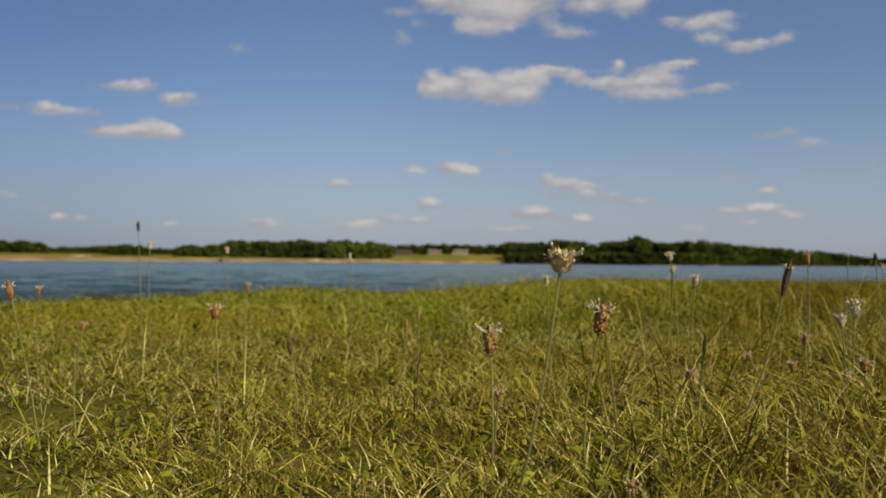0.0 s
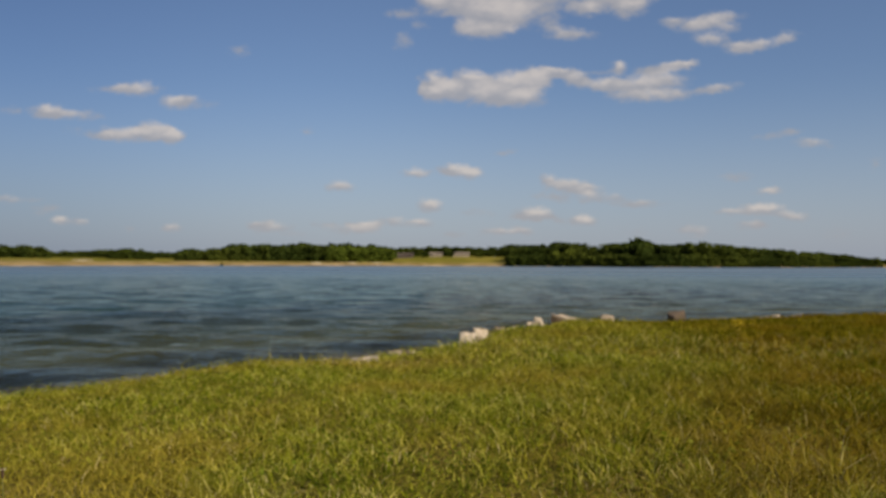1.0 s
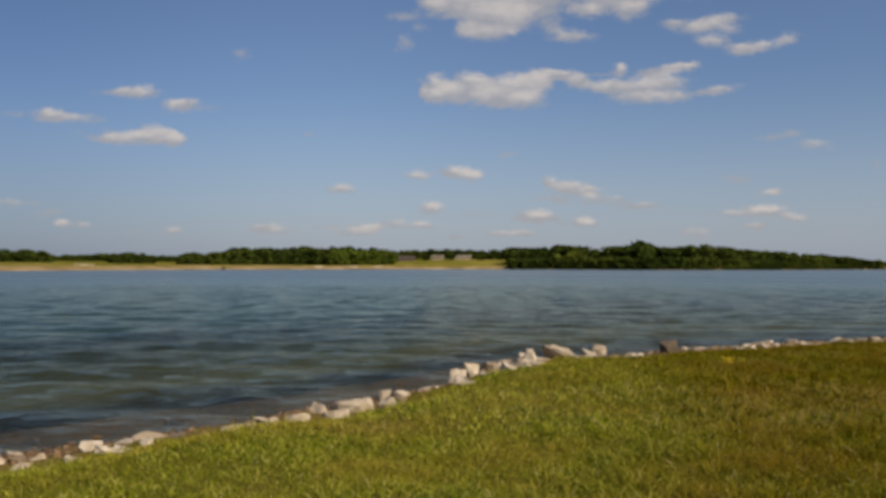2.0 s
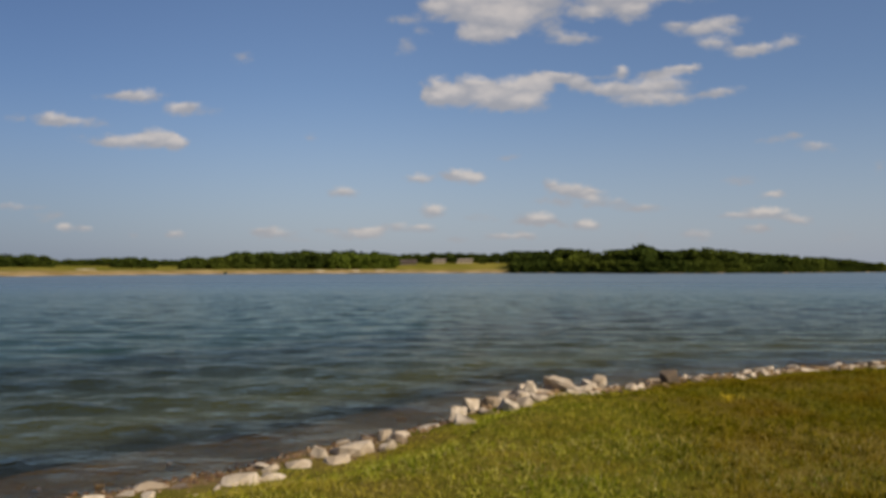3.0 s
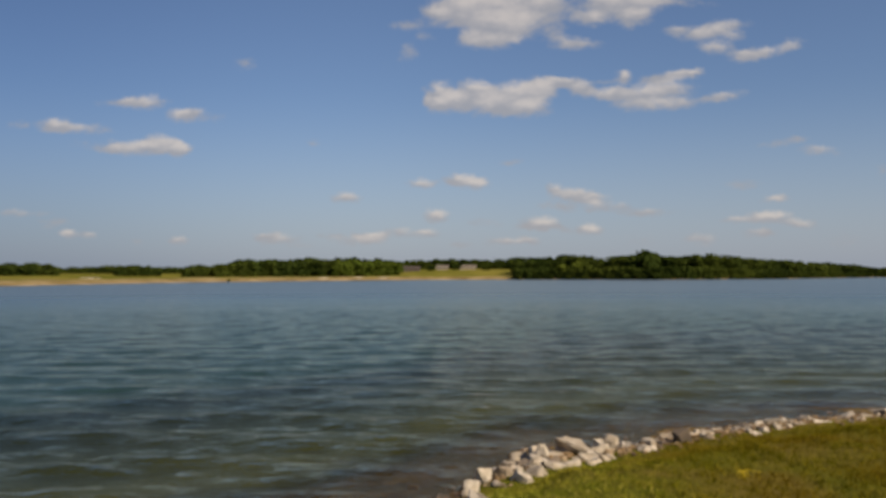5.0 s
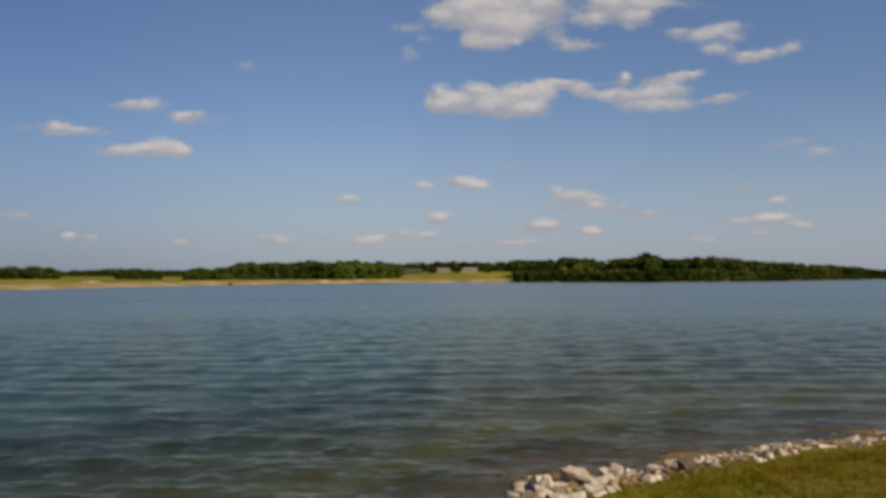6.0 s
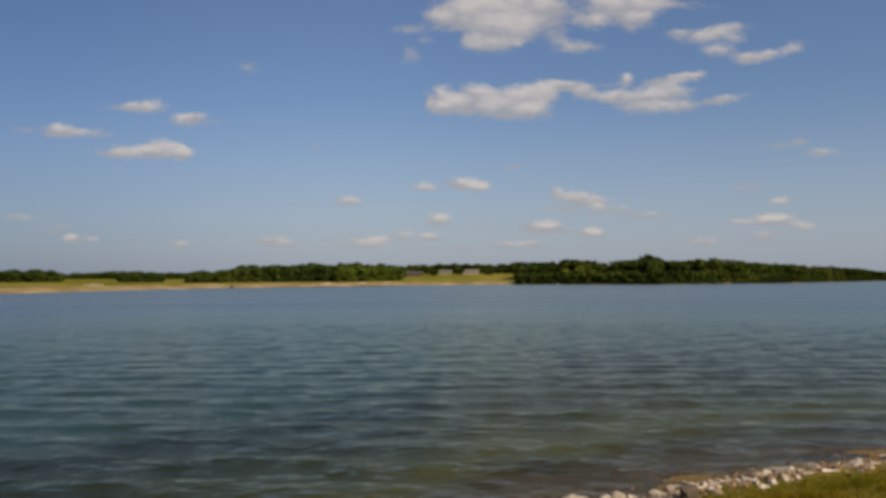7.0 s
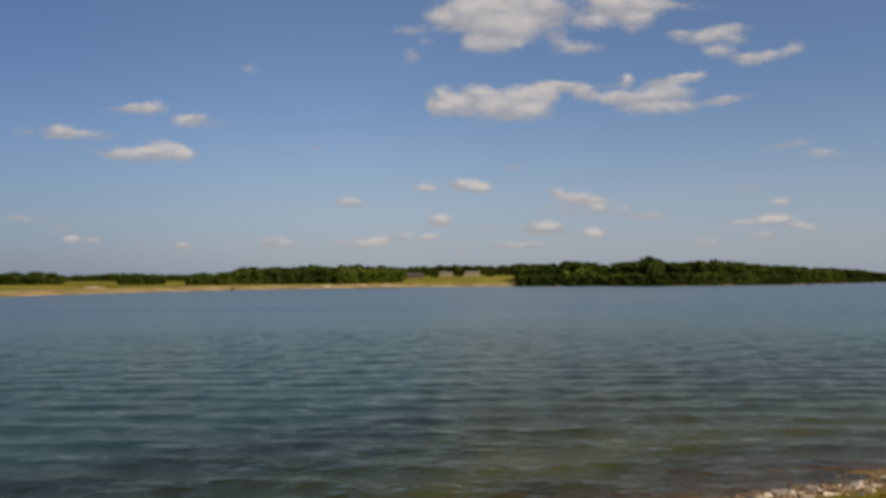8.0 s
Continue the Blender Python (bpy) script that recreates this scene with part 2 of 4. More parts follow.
    n.put(n.add("ShaderNodeOutputWorld").inputs[0], shader)


SKY_STRENGTH, SKY_TINT = 0.091, (0.82, 0.86, 0.99)
HAZE, HAZE_COLOR = 0.70, (4.15, 4.6, 5.65)
CLOUD_LIT, CLOUD_SHADE = (0.62, 0.56, 0.515), (0.36, 0.355, 0.375)
build_world()


# ---- materials ----
def coords(n):
    return n.add("ShaderNodeNewGeometry").outputs["Position"]


def mat_ground():
    mat, n = material("lawn_soil")
    p = coords(n)
    sep = n.add("ShaderNodeSeparateXYZ")
    n.put(sep.inputs[0], p)
    big, mid, fine = n.noise(p, 0.35, 4), n.noise(p, 2.2, 5), n.noise(p, 45.0, 5)
    green = n.mix(n.ramp(mid.outputs["Fac"], 0.3, 0.7), (0.11, 0.115, 0.010), (0.17, 0.15, 0.015))
    green = n.mix(n.ramp(big.outputs["Fac"], 0.42, 0.66), green, (0.20, 0.145, 0.03))
    soil = n.mix(fine.outputs["Fac"], (0.020, 0.015, 0.007), (0.045, 0.034, 0.016))
    lawn = n.mix(n.ramp(fine.outputs["Fac"], 0.33, 0.58), soil, green)
    stones = n.add("ShaderNodeTexVoronoi")
    n.put(stones.inputs["Vector"], p)
    n.put(stones.inputs["Scale"], 7.0)
    bed = n.mix(n.ramp(stones.outputs["Distance"], 0.1, 0.6), (0.27, 0.19, 0.09), (0.15, 0.105, 0.05))
    bed = n.mix(n.ramp(mid.outputs["Fac"], 0.35, 0.65), bed, (0.17, 0.115, 0.05))
    sand = n.mix(n.ramp(n.noise(p, 0.09, 5).outputs["Fac"], 0.35, 0.65), (0.37, 0.27, 0.14), (0.19, 0.135, 0.05))
    field = n.mix(n.ramp(n.noise(p, 0.025, 5).outputs["Fac"], 0.35, 0.65), (0.11, 0.11, 0.016), (0.215, 0.18, 0.036))
    dist = n.vec("LENGTH", p)
    shore = n.ramp(sep.outputs[2], 0.07, 0.13)
    # Soil and thatch near the start, darkened to paint in shade between the blades.
    thatch = n.mix(n.ramp(mid.outputs["Fac"], 0.3, 0.5), soil, (0.095, 0.088, 0.017))
    lawn = n.mix(n.ramp(dist, 1.0, 3.0), thatch, lawn)
    near = n.mix(shore, bed, lawn)
    rise = n.math("ADD", sep.outputs[2], n.math("MULTIPLY", n.noise(p, 0.06, 5).outputs["Fac"], 1.6))
    far = n.mix(n.ramp(rise, 1.9, 3.0), sand, field)
    color = n.mix(n.ramp(dist, 120, 160), near, far)
    relief = n.math("ADD", fine.outputs["Fac"], n.math("MULTIPLY", mid.outputs["Fac"], 2.0))
    n.out(n.principled(color, 0.95, n.bump(relief, 0.5, 0.03), Specular_IOR_Level=0.0))
    return mat


def mat_leaf(name, shades, straw, patch, thin=0.3, rough=0.9, patch_scale=0.9, brown_dim_side=False, clump=0.0, clump_scale=12.0):
    """Leaves and blades: a shade per piece, drifting towards straw in patches, light passing through."""
    mat, n = material(name)
    geo = n.add("ShaderNodeNewGeometry")
    ramp = n.add("ShaderNodeValToRGB")
    while len(ramp.color_ramp.elements) < len(shades):
        ramp.color_ramp.elements.new(0.5)
    for k, shade in enumerate(shades):
        ramp.color_ramp.elements[k].position = k / (len(shades) - 1)
        ramp.color_ramp.elements[k].color = (*shade, 1)
    n.put(ramp.inputs[0], geo.outputs["Random Per Island"])
    drift = n.noise(geo.outputs["Position"], patch_scale, 4)
    color = n.mix(n.math("MULTIPLY", n.ramp(drift.outputs["Fac"], 0.42, 0.66), patch), ramp.outputs[0], straw)
    wide = n.noise(geo.outputs["Position"], 0.28, 3)
    color = n.mix(n.ramp(wide.outputs["Fac"], 0.35, 0.65, 0.0, 0.35), color, (0.6, 0.62, 0.5), "MULTIPLY")
    # Random tone by clump, partly standing in for shaded gaps between tufts.
    if clump:
        tuft = n.noise(geo.outputs["Position"], clump_scale, 4, 0.6)
        color = n.mix(n.math("MULTIPLY", n.ramp(tuft.outputs["Fac"], 0.40, 0.60), clump), color, (0.50, 0.54, 0.40), "MULTIPLY")
    # Browner to the right, with the lawn's dimmer light there painted into it.
    if brown_dim_side:
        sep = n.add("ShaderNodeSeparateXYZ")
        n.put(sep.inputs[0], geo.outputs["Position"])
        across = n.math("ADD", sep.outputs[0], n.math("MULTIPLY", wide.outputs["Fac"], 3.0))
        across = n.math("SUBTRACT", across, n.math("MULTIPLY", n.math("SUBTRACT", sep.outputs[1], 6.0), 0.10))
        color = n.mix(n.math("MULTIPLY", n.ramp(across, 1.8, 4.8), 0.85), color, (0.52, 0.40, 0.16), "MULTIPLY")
    solid = n.principled(color, rough, Specular_IOR_Level=0.0)
    through_leaf = n.add("ShaderNodeBsdfTranslucent")
    n.put(through_leaf.inputs[0], color)
    n.out(n.blend(thin, solid, through_leaf.outputs[0]))
    return mat


def mat_rock():
    mat, n = material("limestone")
    info = n.add("ShaderNodeObjectInfo")
    geo = n.add("ShaderNodeNewGeometry")
    p = geo.outputs["Position"]
    sep = n.add("ShaderNodeSeparateXYZ")
    n.put(sep.inputs[0], p)
    stain, grain = n.noise(p, 3.5, 6, 0.6), n.noise(p, 38.0, 5, 0.6)
    tone = n.mix(info.outputs["Random"], (0.60, 0.51, 0.39), (0.38, 0.30, 0.21))
    tone = n.mix(n.ramp(info.outputs["Random"], 0.82, 0.86), tone, (0.17, 0.125, 0.085))
    color = n.mix(n.ramp(stain.outputs["Fac"], 0.40, 0.62), tone, n.mix(0.45, tone, (0.20, 0.14, 0.07)))
    color = n.mix(n.ramp(grain.outputs["Fac"], 0.5, 0.75, 0, 0.5), color, (0.17, 0.14, 0.11))
    wet = n.ramp(n.math("ADD", sep.outputs[2], n.math("MULTIPLY", stain.outputs["Fac"], 0.1)), 0.04, 0.17, 1.0, 0.0)
    color = n.mix(wet, color, (0.105, 0.068, 0.03))
    relief = n.math("ADD", n.math("MULTIPLY", stain.outputs["Fac"], 1.5), grain.outputs["Fac"])
    n.out(n.principled(color, n.ramp(wet, 0, 1, 0.85, 0.35), n.bump(relief, 0.6, 0.025)))
    return mat


def mat_shingle():
    mat, n = material("brown_shingle")
    geo = n.add("ShaderNodeNewGeometry")
    p = geo.outputs["Position"]
    sep = n.add("ShaderNodeSeparateXYZ")
    n.put(sep.inputs[0], p)
    ramp = n.add("ShaderNodeValToRGB")
    for k, (at, c) in enumerate(((0.0, (0.12, 0.07, 0.028)), (1.0, (0.36, 0.26, 0.15)))):
        ramp.color_ramp.elements[k].position, ramp.color_ramp.elements[k].color = at, (*c, 1)
    mids = ramp.color_ramp.elements.new(0.6)
    mids.color = (0.24, 0.145, 0.06, 1)
    n.put(ramp.inputs[0], geo.outputs["Random Per Island"])
    grain = n.noise(p, 30.0, 5, 0.6)
    color = n.mix(n.ramp(grain.outputs["Fac"], 0.4, 0.75, 0, 0.6), ramp.outputs[0], (0.09, 0.06, 0.03))
    wet = n.ramp(sep.outputs[2], 0.05, 0.17, 1.0, 0.0)
    color = n.mix(wet, color, n.mix(1.0, color, (0.55, 0.47, 0.36), "MULTIPLY"))
    n.out(n.principled(color, n.ramp(wet, 0, 1, 0.85, 0.4), n.bump(grain.outputs["Fac"], 0.5, 0.02)))
    return mat


def mat_water():
    mat, n = material("lake_water")
    p = coords(n)
    depth = n.add("ShaderNodeAttribute", attribute_name="depth").outputs["Fac"]
    small = n.noise(n.vec("MULTIPLY", p, (0.9, 1.1, 1.0)), 5.0, 4, 0.62)
    mid = n.noise(n.vec("MULTIPLY", p, (0.6, 1.1, 1.0)), 1.7, 3, 0.5)
    wide = n.noise(n.vec("MULTIPLY", p, (0.012, 0.05, 1.0)), 1.0, 4, 0.5)
    broad = n.noise(n.vec("MULTIPLY", p, (0.6, 1.0, 1.0)), 0.85, 3, 0.6)
    reach = n.vec("LENGTH", p)
    far = n.ramp(reach, 10, 40, 0.70, 0.32)
    fine = n.ramp(reach, 10, 40, 0.5, 0.1)
    h = n.math("ADD", n.math("MULTIPLY", small.outputs["Fac"], fine), n.math("MULTIPLY", mid.outputs["Fac"], 1.0))
    h = n.math("ADD", h, n.math("MULTIPLY", broad.outputs["Fac"], 0.6))
    gust = n.ramp(wide.outputs["Fac"], 0.35, 0.65, 0.85, 1.15)
    normal = n.bump(h, n.math("MULTIPLY", n.math("MULTIPLY", far, gust), WAVE_BUMP), 0.25)
    clear = n.add("ShaderNodeBsdfTransparent")
    n.put(clear.inputs[0], (0.86, 0.78, 0.55, 1))
    murk = n.add("ShaderNodeBsdfDiffuse")
    tone = n.mix(n.ramp(depth, 0.25, 1.0), (0.056, 0.055, 0.013), (0.025, 0.028, 0.008))
    tone = n.mix(n.ramp(depth, 0.9, 2.0), tone, (0.014, 0.020, 0.014))
    tone = n.mix(n.ramp(depth, 2.0, 3.0), tone, (0.020, 0.042, 0.035))
    n.put(murk.inputs[0], tone)
    bodyw = n.blend(n.ramp(depth, 0.03, 0.55, 0.03, 1.0), clear.outputs[0], murk.outputs[0])
    gloss = n.add("ShaderNodeBsdfGlossy")
    n.put(gloss.inputs["Color"], n.mix(n.ramp(reach, 35, 140), (0.85, 0.83, 0.69), (0.79, 0.84, 0.80)))
    n.put(gloss.inputs["Roughness"], n.ramp(reach, 15, 200, 0.10, 0.32))
    n.put(gloss.inputs["Normal"], normal)
    fres = n.add("ShaderNodeFresnel")
    n.put(fres.inputs["IOR"], 1.33)
    n.put(fres.inputs["Normal"], normal)
    # Steep little waves hide the mirror-like grazing angles from each other far out.
    sheen = n.math("MINIMUM", fres.outputs[0], n.ramp(reach, 15, 120, 0.85, WATER_SHEEN))
    n.out(n.blend(sheen, bodyw, gloss.outputs[0]))
    return mat


def mat_plain(name, a, b, scale, rough=0.7, spec=0.3):
    """A two-tone weathered surface with fine relief."""
    mat, n = material(name)
    p = coords(n)
    coarse, fine = n.noise(p, scale, 5), n.noise(p, scale * 9, 4)
    color = n.mix(n.ramp(coarse.outputs["Fac"], 0.3, 0.7), a, b)
    color = n.mix(n.ramp(fine.outputs["Fac"], 0.5, 0.8, 0, 0.3), color, (0.5, 0.5, 0.5), "MULTIPLY")
    n.out(n.principled(color, rough, n.bump(fine.outputs["Fac"], 0.3, 0.1 / scale), Specular_IOR_Level=spec))
    return mat


WAVE_BUMP, WATER_SHEEN = 1.0, 0.75
GROUND, ROCK, WATER, SHINGLE = mat_ground(), mat_rock(), mat_water(), mat_shingle()
GRASS = mat_leaf("grass_blade", [(0.020, 0.030, 0.003), (0.105, 0.130, 0.010), (0.36, 0.35, 0.045), (0.92, 0.80, 0.33)], (0.44, 0.32, 0.045), 0.45, 0.12, clump=0.95, clump_scale=20.0)
MOWN = mat_leaf("mown_grass", [(0.055, 0.080, 0.004), (0.17, 0.21, 0.012), (0.38, 0.38, 0.025), (0.66, 0.58, 0.14)], (0.38, 0.275, 0.04), 0.65, 0.2, brown_dim_side=True, clump=0.55, clump_scale=6.0)
THATCH = mat_leaf("brown_thatch", [(0.14, 0.09, 0.03), (0.30, 0.20, 0.07), (0.52, 0.40, 0.18)], (0.18, 0.08, 0.03), 0.4, 0.1)
STRAW = mat_leaf("dry_stalk", [(0.26, 0.21, 0.06), (0.48, 0.40, 0.13), (0.78, 0.68, 0.32)], (0.36, 0.25, 0.08), 0.4, 0.15)
WEED = mat_leaf("weed_leaf", [(0.06, 0.09, 0.006), (0.15, 0.19, 0.018), (0.32, 0.34, 0.05)], (0.40, 0.30, 0.04), 0.4, 0.25, clump=0.9)
FOLIAGE = mat_leaf("oak_foliage", [(0.030, 0.045, 0.010), (0.045, 0.064, 0.013), (0.072, 0.090, 0.017)], (0.115, 0.135, 0.022), 0.6, 0.25, 0.6, 0.03)
FRESH = mat_leaf("fresh_foliage", [(0.060, 0.082, 0.012), (0.085, 0.115, 0.016), (0.12, 0.145, 0.022)], (0.15, 0.17, 0.026), 0.5, 0.25, 0.6, 0.03)
BARK = mat_plain("bark", (0.09, 0.07, 0.05), (0.05, 0.04, 0.03), 2.0, 0.9)
STEM = mat_plain("stem_green", (0.11, 0.13, 0.03), (0.21, 0.19, 0.06), 60.0)
HEAD = mat_plain("seed_head_brown", (0.42, 0.25, 0.075), (0.16, 0.09, 0.028), 260.0, 0.9)
DARK_HEAD = mat_plain("dark_seed_head", (0.11, 0.065, 0.03), (0.05, 0.032, 0.018), 260.0, 0.9)
PALE_HEAD = mat_plain("spent_petals", (0.78, 0.64, 0.34), (0.5, 0.36, 0.15), 220.0, 0.85)
WHITE_HEAD = mat_plain("white_petals", (0.62, 0.55, 0.36), (0.42, 0.36, 0.2), 200.0, 0.8)
YELLOW = mat_plain("yellow_petals", (0.72, 0.53, 0.012), (0.60, 0.42, 0.012), 90.0, 0.7)
HOUSE_WALL = mat_plain("pale_siding", (0.36, 0.30, 0.22), (0.27, 0.22, 0.16), 0.6)
HOUSE_ROOF = mat_plain("roof_shingle", (0.20, 0.17, 0.15), (0.13, 0.115, 0.10), 0.8, 0.9)
BROWN_WALL = mat_plain("brown_boards", (0.13, 0.095, 0.075), (0.09, 0.07, 0.055), 0.8, 0.9)
DARK_ROCK = mat_plain("dark_stone", (0.15, 0.11, 0.075), (0.085, 0.065, 0.045), 4.0, 0.9)
TAN_ROOF = mat_plain("tan_metal_roof", (0.33, 0.27, 0.20), (0.24, 0.20, 0.15), 0.8, 0.8)
DARK_GLASS = mat_plain("window_glass", (0.03, 0.035, 0.04), (0.05, 0.05, 0.055), 1.0, 0.1, 0.5)


# ---- building helpers ----
def mesh_object(name, bm, mat, parent=None, label=""):
    me = bpy.data.meshes.new(name)
    bm.to_mesh(me)
    bm.free()
    me.materials.append(mat)
    ob = new(name, me)
    if parent is not None:
        ob.parent = parent
    if label:
        tagged(ob, label)
    return ob


def part(name, bm, mat, parent, label=""):
    return mesh_object(name, bm, mat, parent, label)


def quick_mesh(name, verts, faces, mat, smooth=False):
    """A mesh object from numpy arrays of vertices and equal-sided faces."""
    me = bpy.data.meshes.new(name)
    verts = np.asarray(verts, np.float32)
    faces = np.asarray(faces, np.int32)
    sides = faces.shape[1]
    me.vertices.add(len(verts))
    me.vertices.foreach_set("co", verts.ravel())
    me.loops.add(faces.size)
    me.loops.foreach_set("vertex_index", faces.ravel())
    me.polygons.add(len(faces))
    me.polygons.foreach_set("loop_start", np.arange(0, faces.size, sides, dtype=np.int32))
    me.polygons.foreach_set("loop_total", np.full(len(faces), sides, np.int32))
    me.polygons.foreach_set("use_smooth", np.full(len(faces), smooth))
    me.update(calc_edges=True)
    me.materials.append(mat)
    return new(name, me)


def grid_faces(rows, cols):
    a = np.arange(rows * cols).reshape(rows, cols)
    return np.stack([a[:-1, :-1], a[:-1, 1:], a[1:, 1:], a[1:, :-1]], -1).reshape(-1, 4)


# ---- the lie of the land ----
SHORE_X = [-400, -60, -14, -6.69, -3.68, -1.05, 0.45, 1.9, 3.0, 4.5, 6.8, 9.6, 20, 60, 400]
SHORE_Y = [-260, -46, -4.4, 3.61, 6.89, 9.74, 11.45, 13.8, 14.4, 15.4, 16.95, 18.35, 23.1, 36.6, 120]


def shore_offset(x, y):
    """Metres beyond the lawn's edge, towards the water; negative on the lawn."""
    x, y = np.asarray(x, float), np.asarray(y, float)
    ys = np.interp(x, SHORE_X, SHORE_Y)
    slope = np.interp(x, SHORE_X, np.gradient(np.array(SHORE_Y, float), np.array(SHORE_X, float)))
    wave = 0.10 * np.sin(x * 2.1 + 1.0) + 0.07 * np.sin(x * 5.3)
    return (y - ys) / np.sqrt(1 + slope**2) + wave


def lawn_edge(x):
    """Where the grass ends, as an offset from the shore line."""
    return np.interp(x, [-3.0, -1.9, -0.9, -0.5, -0.1, 0.3, 0.8, 2.1, 3.2, 5.8, 7.1, 8.5], [0.10, 0.09, -0.04, 0.04, 0.18, 0.20, 0.02, -0.36, 0.14, 0.20, 0.0, -0.10]) + 0.05 * np.sin(x * 7.0) + 0.04 * np.sin(x * 17.0)


FAR_U = [-8.0, -1.2, -0.515, -0.402, -0.335, -0.269, -0.136, -0.004, 0.129, 0.241, 0.395, 0.506, 1.2, 8.0]
FAR_D = [340, 255, 270, 326, 366, 395, 453, 508, 497, 465, 505, 630, 760, 800]


def land_height(x, y):
    """Height of the ground over the lake's level: lawn, bank, lake bed, and the land beyond the lake."""
    x, y = np.asarray(x, float), np.asarray(y, float)
    s = shore_offset(x, y)
    crest = np.clip((-s - 0.25) / np.interp(x, [-0.6, 0.8], [1.80, 1.25]), 0, 1)
    foot = np.interp(x, [-0.5, 0.7], [0.11, 0.26])
    amp = np.interp(x, [-4, -2.4, -1, 0.5, 2, 4, 5], [0.40, 0.41, 0.42, 0.335, 0.29, 0.21, 0.18])
    lawn = foot + amp * crest * crest * (3 - 2 * crest) + (0.68 - foot - amp) * (1 - np.exp(-np.maximum(-s - 1.2, 0) / 5.0)) + 0.004 * np.maximum(-s - 10, 0)
    lawn = lawn + 0.018 * np.sin(x * 0.9 + 0.4) * np.sin(y * 0.7) + 0.010 * np.sin(x * 2.3 + y * 1.7)
    bank = np.clip((s - 0.25) / 1.4, 0, 1)
    bank = bank * bank * (3 - 2 * bank)
    bed = np.interp(x, [0.3, 1.5], [-0.04, 0.02]) - 0.06 * np.clip(s - 1.6, 0, 1.6) - np.interp(x, [0.0, 5.0], [0.20, 0.10]) * np.maximum(s - 3.2, 0)
    near = lawn * (1 - bank) + np.maximum(bed, -3.0) * bank
    # The far shore.
    u = x / np.maximum(y, 1.0)
    d = np.interp(u, FAR_U, FAR_D)
    back = y - d
    beach = np.where(back < 0, np.maximum(back * 0.05, -3.0), 2.2 * (1 - np.exp(-np.maximum(back, 0) / 22)) + 0.009 * np.clip(back, 0, 600))
    hill = 5.0 * np.exp(-(((u - 0.25) / 0.17) ** 2)) * (1 - np.exp(-np.maximum(back, 0) / 60))
    hill = hill + 3.4 * np.exp(-(((u - 0.0) / 0.08) ** 2)) * (1 - np.exp(-np.maximum(back, 0) / 70))
    far = beach + hill
    return np.where((y > 150) & (s > 20), far, near)


def build_ground():
    """One sheet round the take-off spot out to the horizon, with its rings drawn to the far shore."""
    front = np.radians(np.arange(-40, 40.01, 0.25))
    rest = np.radians(np.arange(42.5, 317.6, 2.5))
    bearing = np.r_[front, rest, front[0] + 2 * np.pi]
    near_r = np.r_[0.02, np.arange(0.25, 24, 0.2), 24 * 1.12 ** np.arange(1, 17)]
    offs = np.array([-90, -40, -15, -5, -1, 2, 5, 9, 15, 24, 40, 70, 120, 220, 420, 900, 1800, 3600], float)
    cols = len(bearing)
    xs, ys = [], []
    u = np.tan(np.clip(np.where(np.cos(bearing) > 0.1, bearing, np.sign(np.sin(bearing)) * 1.47), -1.47, 1.47))
    d_far = np.interp(u, FAR_U, FAR_D)
    reach = d_far / np.maximum(np.cos(bearing), 0.35)
    for r in near_r:
        xs.append(r * np.sin(bearing))
        ys.append(r * np.cos(bearing))
    for o in offs:
        r = reach + o / np.maximum(np.cos(bearing), 0.35)
        xs.append(r * np.sin(bearing))
        ys.append(r * np.cos(bearing))
    x, y = np.array(xs), np.array(ys)
    z = land_height(x, y)
    ob = quick_mesh("ground", np.stack([x, y, z], -1).reshape(-1, 3), grid_faces(len(xs), cols), GROUND, True)
    return tagged(ob, "grassy lakeside lawn sloping to a stony lake bed", "ground", kind="structure")


def wave_height(x, y, step, swell, chop):
    """Low swell running in to the shore in even bands whose crests rise and fall along their length, with chop over it."""
    rng = np.random.default_rng(7)
    crest = 0.68 + 0.32 * np.sin(1.25 * x + 0.45 * y + 1.0 + 0.8 * np.sin(0.4 * y)) * np.sin(0.8 * x - 0.7 * y + 0.9 * np.sin(0.31 * x))
    z = 0.072 * swell * crest * np.sin(2.58 * y + 0.10 * x + 0.5 * np.sin(0.23 * x + 0.08 * y) + 0.35 * np.sin(0.9 * x + 2.0))
    z += 0.014 * swell * np.sin(3.9 * y - 0.9 * x + 0.6 * np.sin(0.5 * x))
    for k in range(34):
        length = rng.uniform(0.36, 1.3)
        turn, phase = rng.normal(0.0, 0.55), rng.uniform(0, 6.28)
        kx, ky = math.sin(turn) * 6.283 / length, math.cos(turn) * 6.283 / length
        fade = np.clip(length / (2.5 * step) - 1.0, 0, 1)
        z += 0.0043 * length * chop * fade * np.sin(kx * x + ky * y + phase + 0.7 * np.sin(0.17 * x + 0.11 * y + k))
    return z


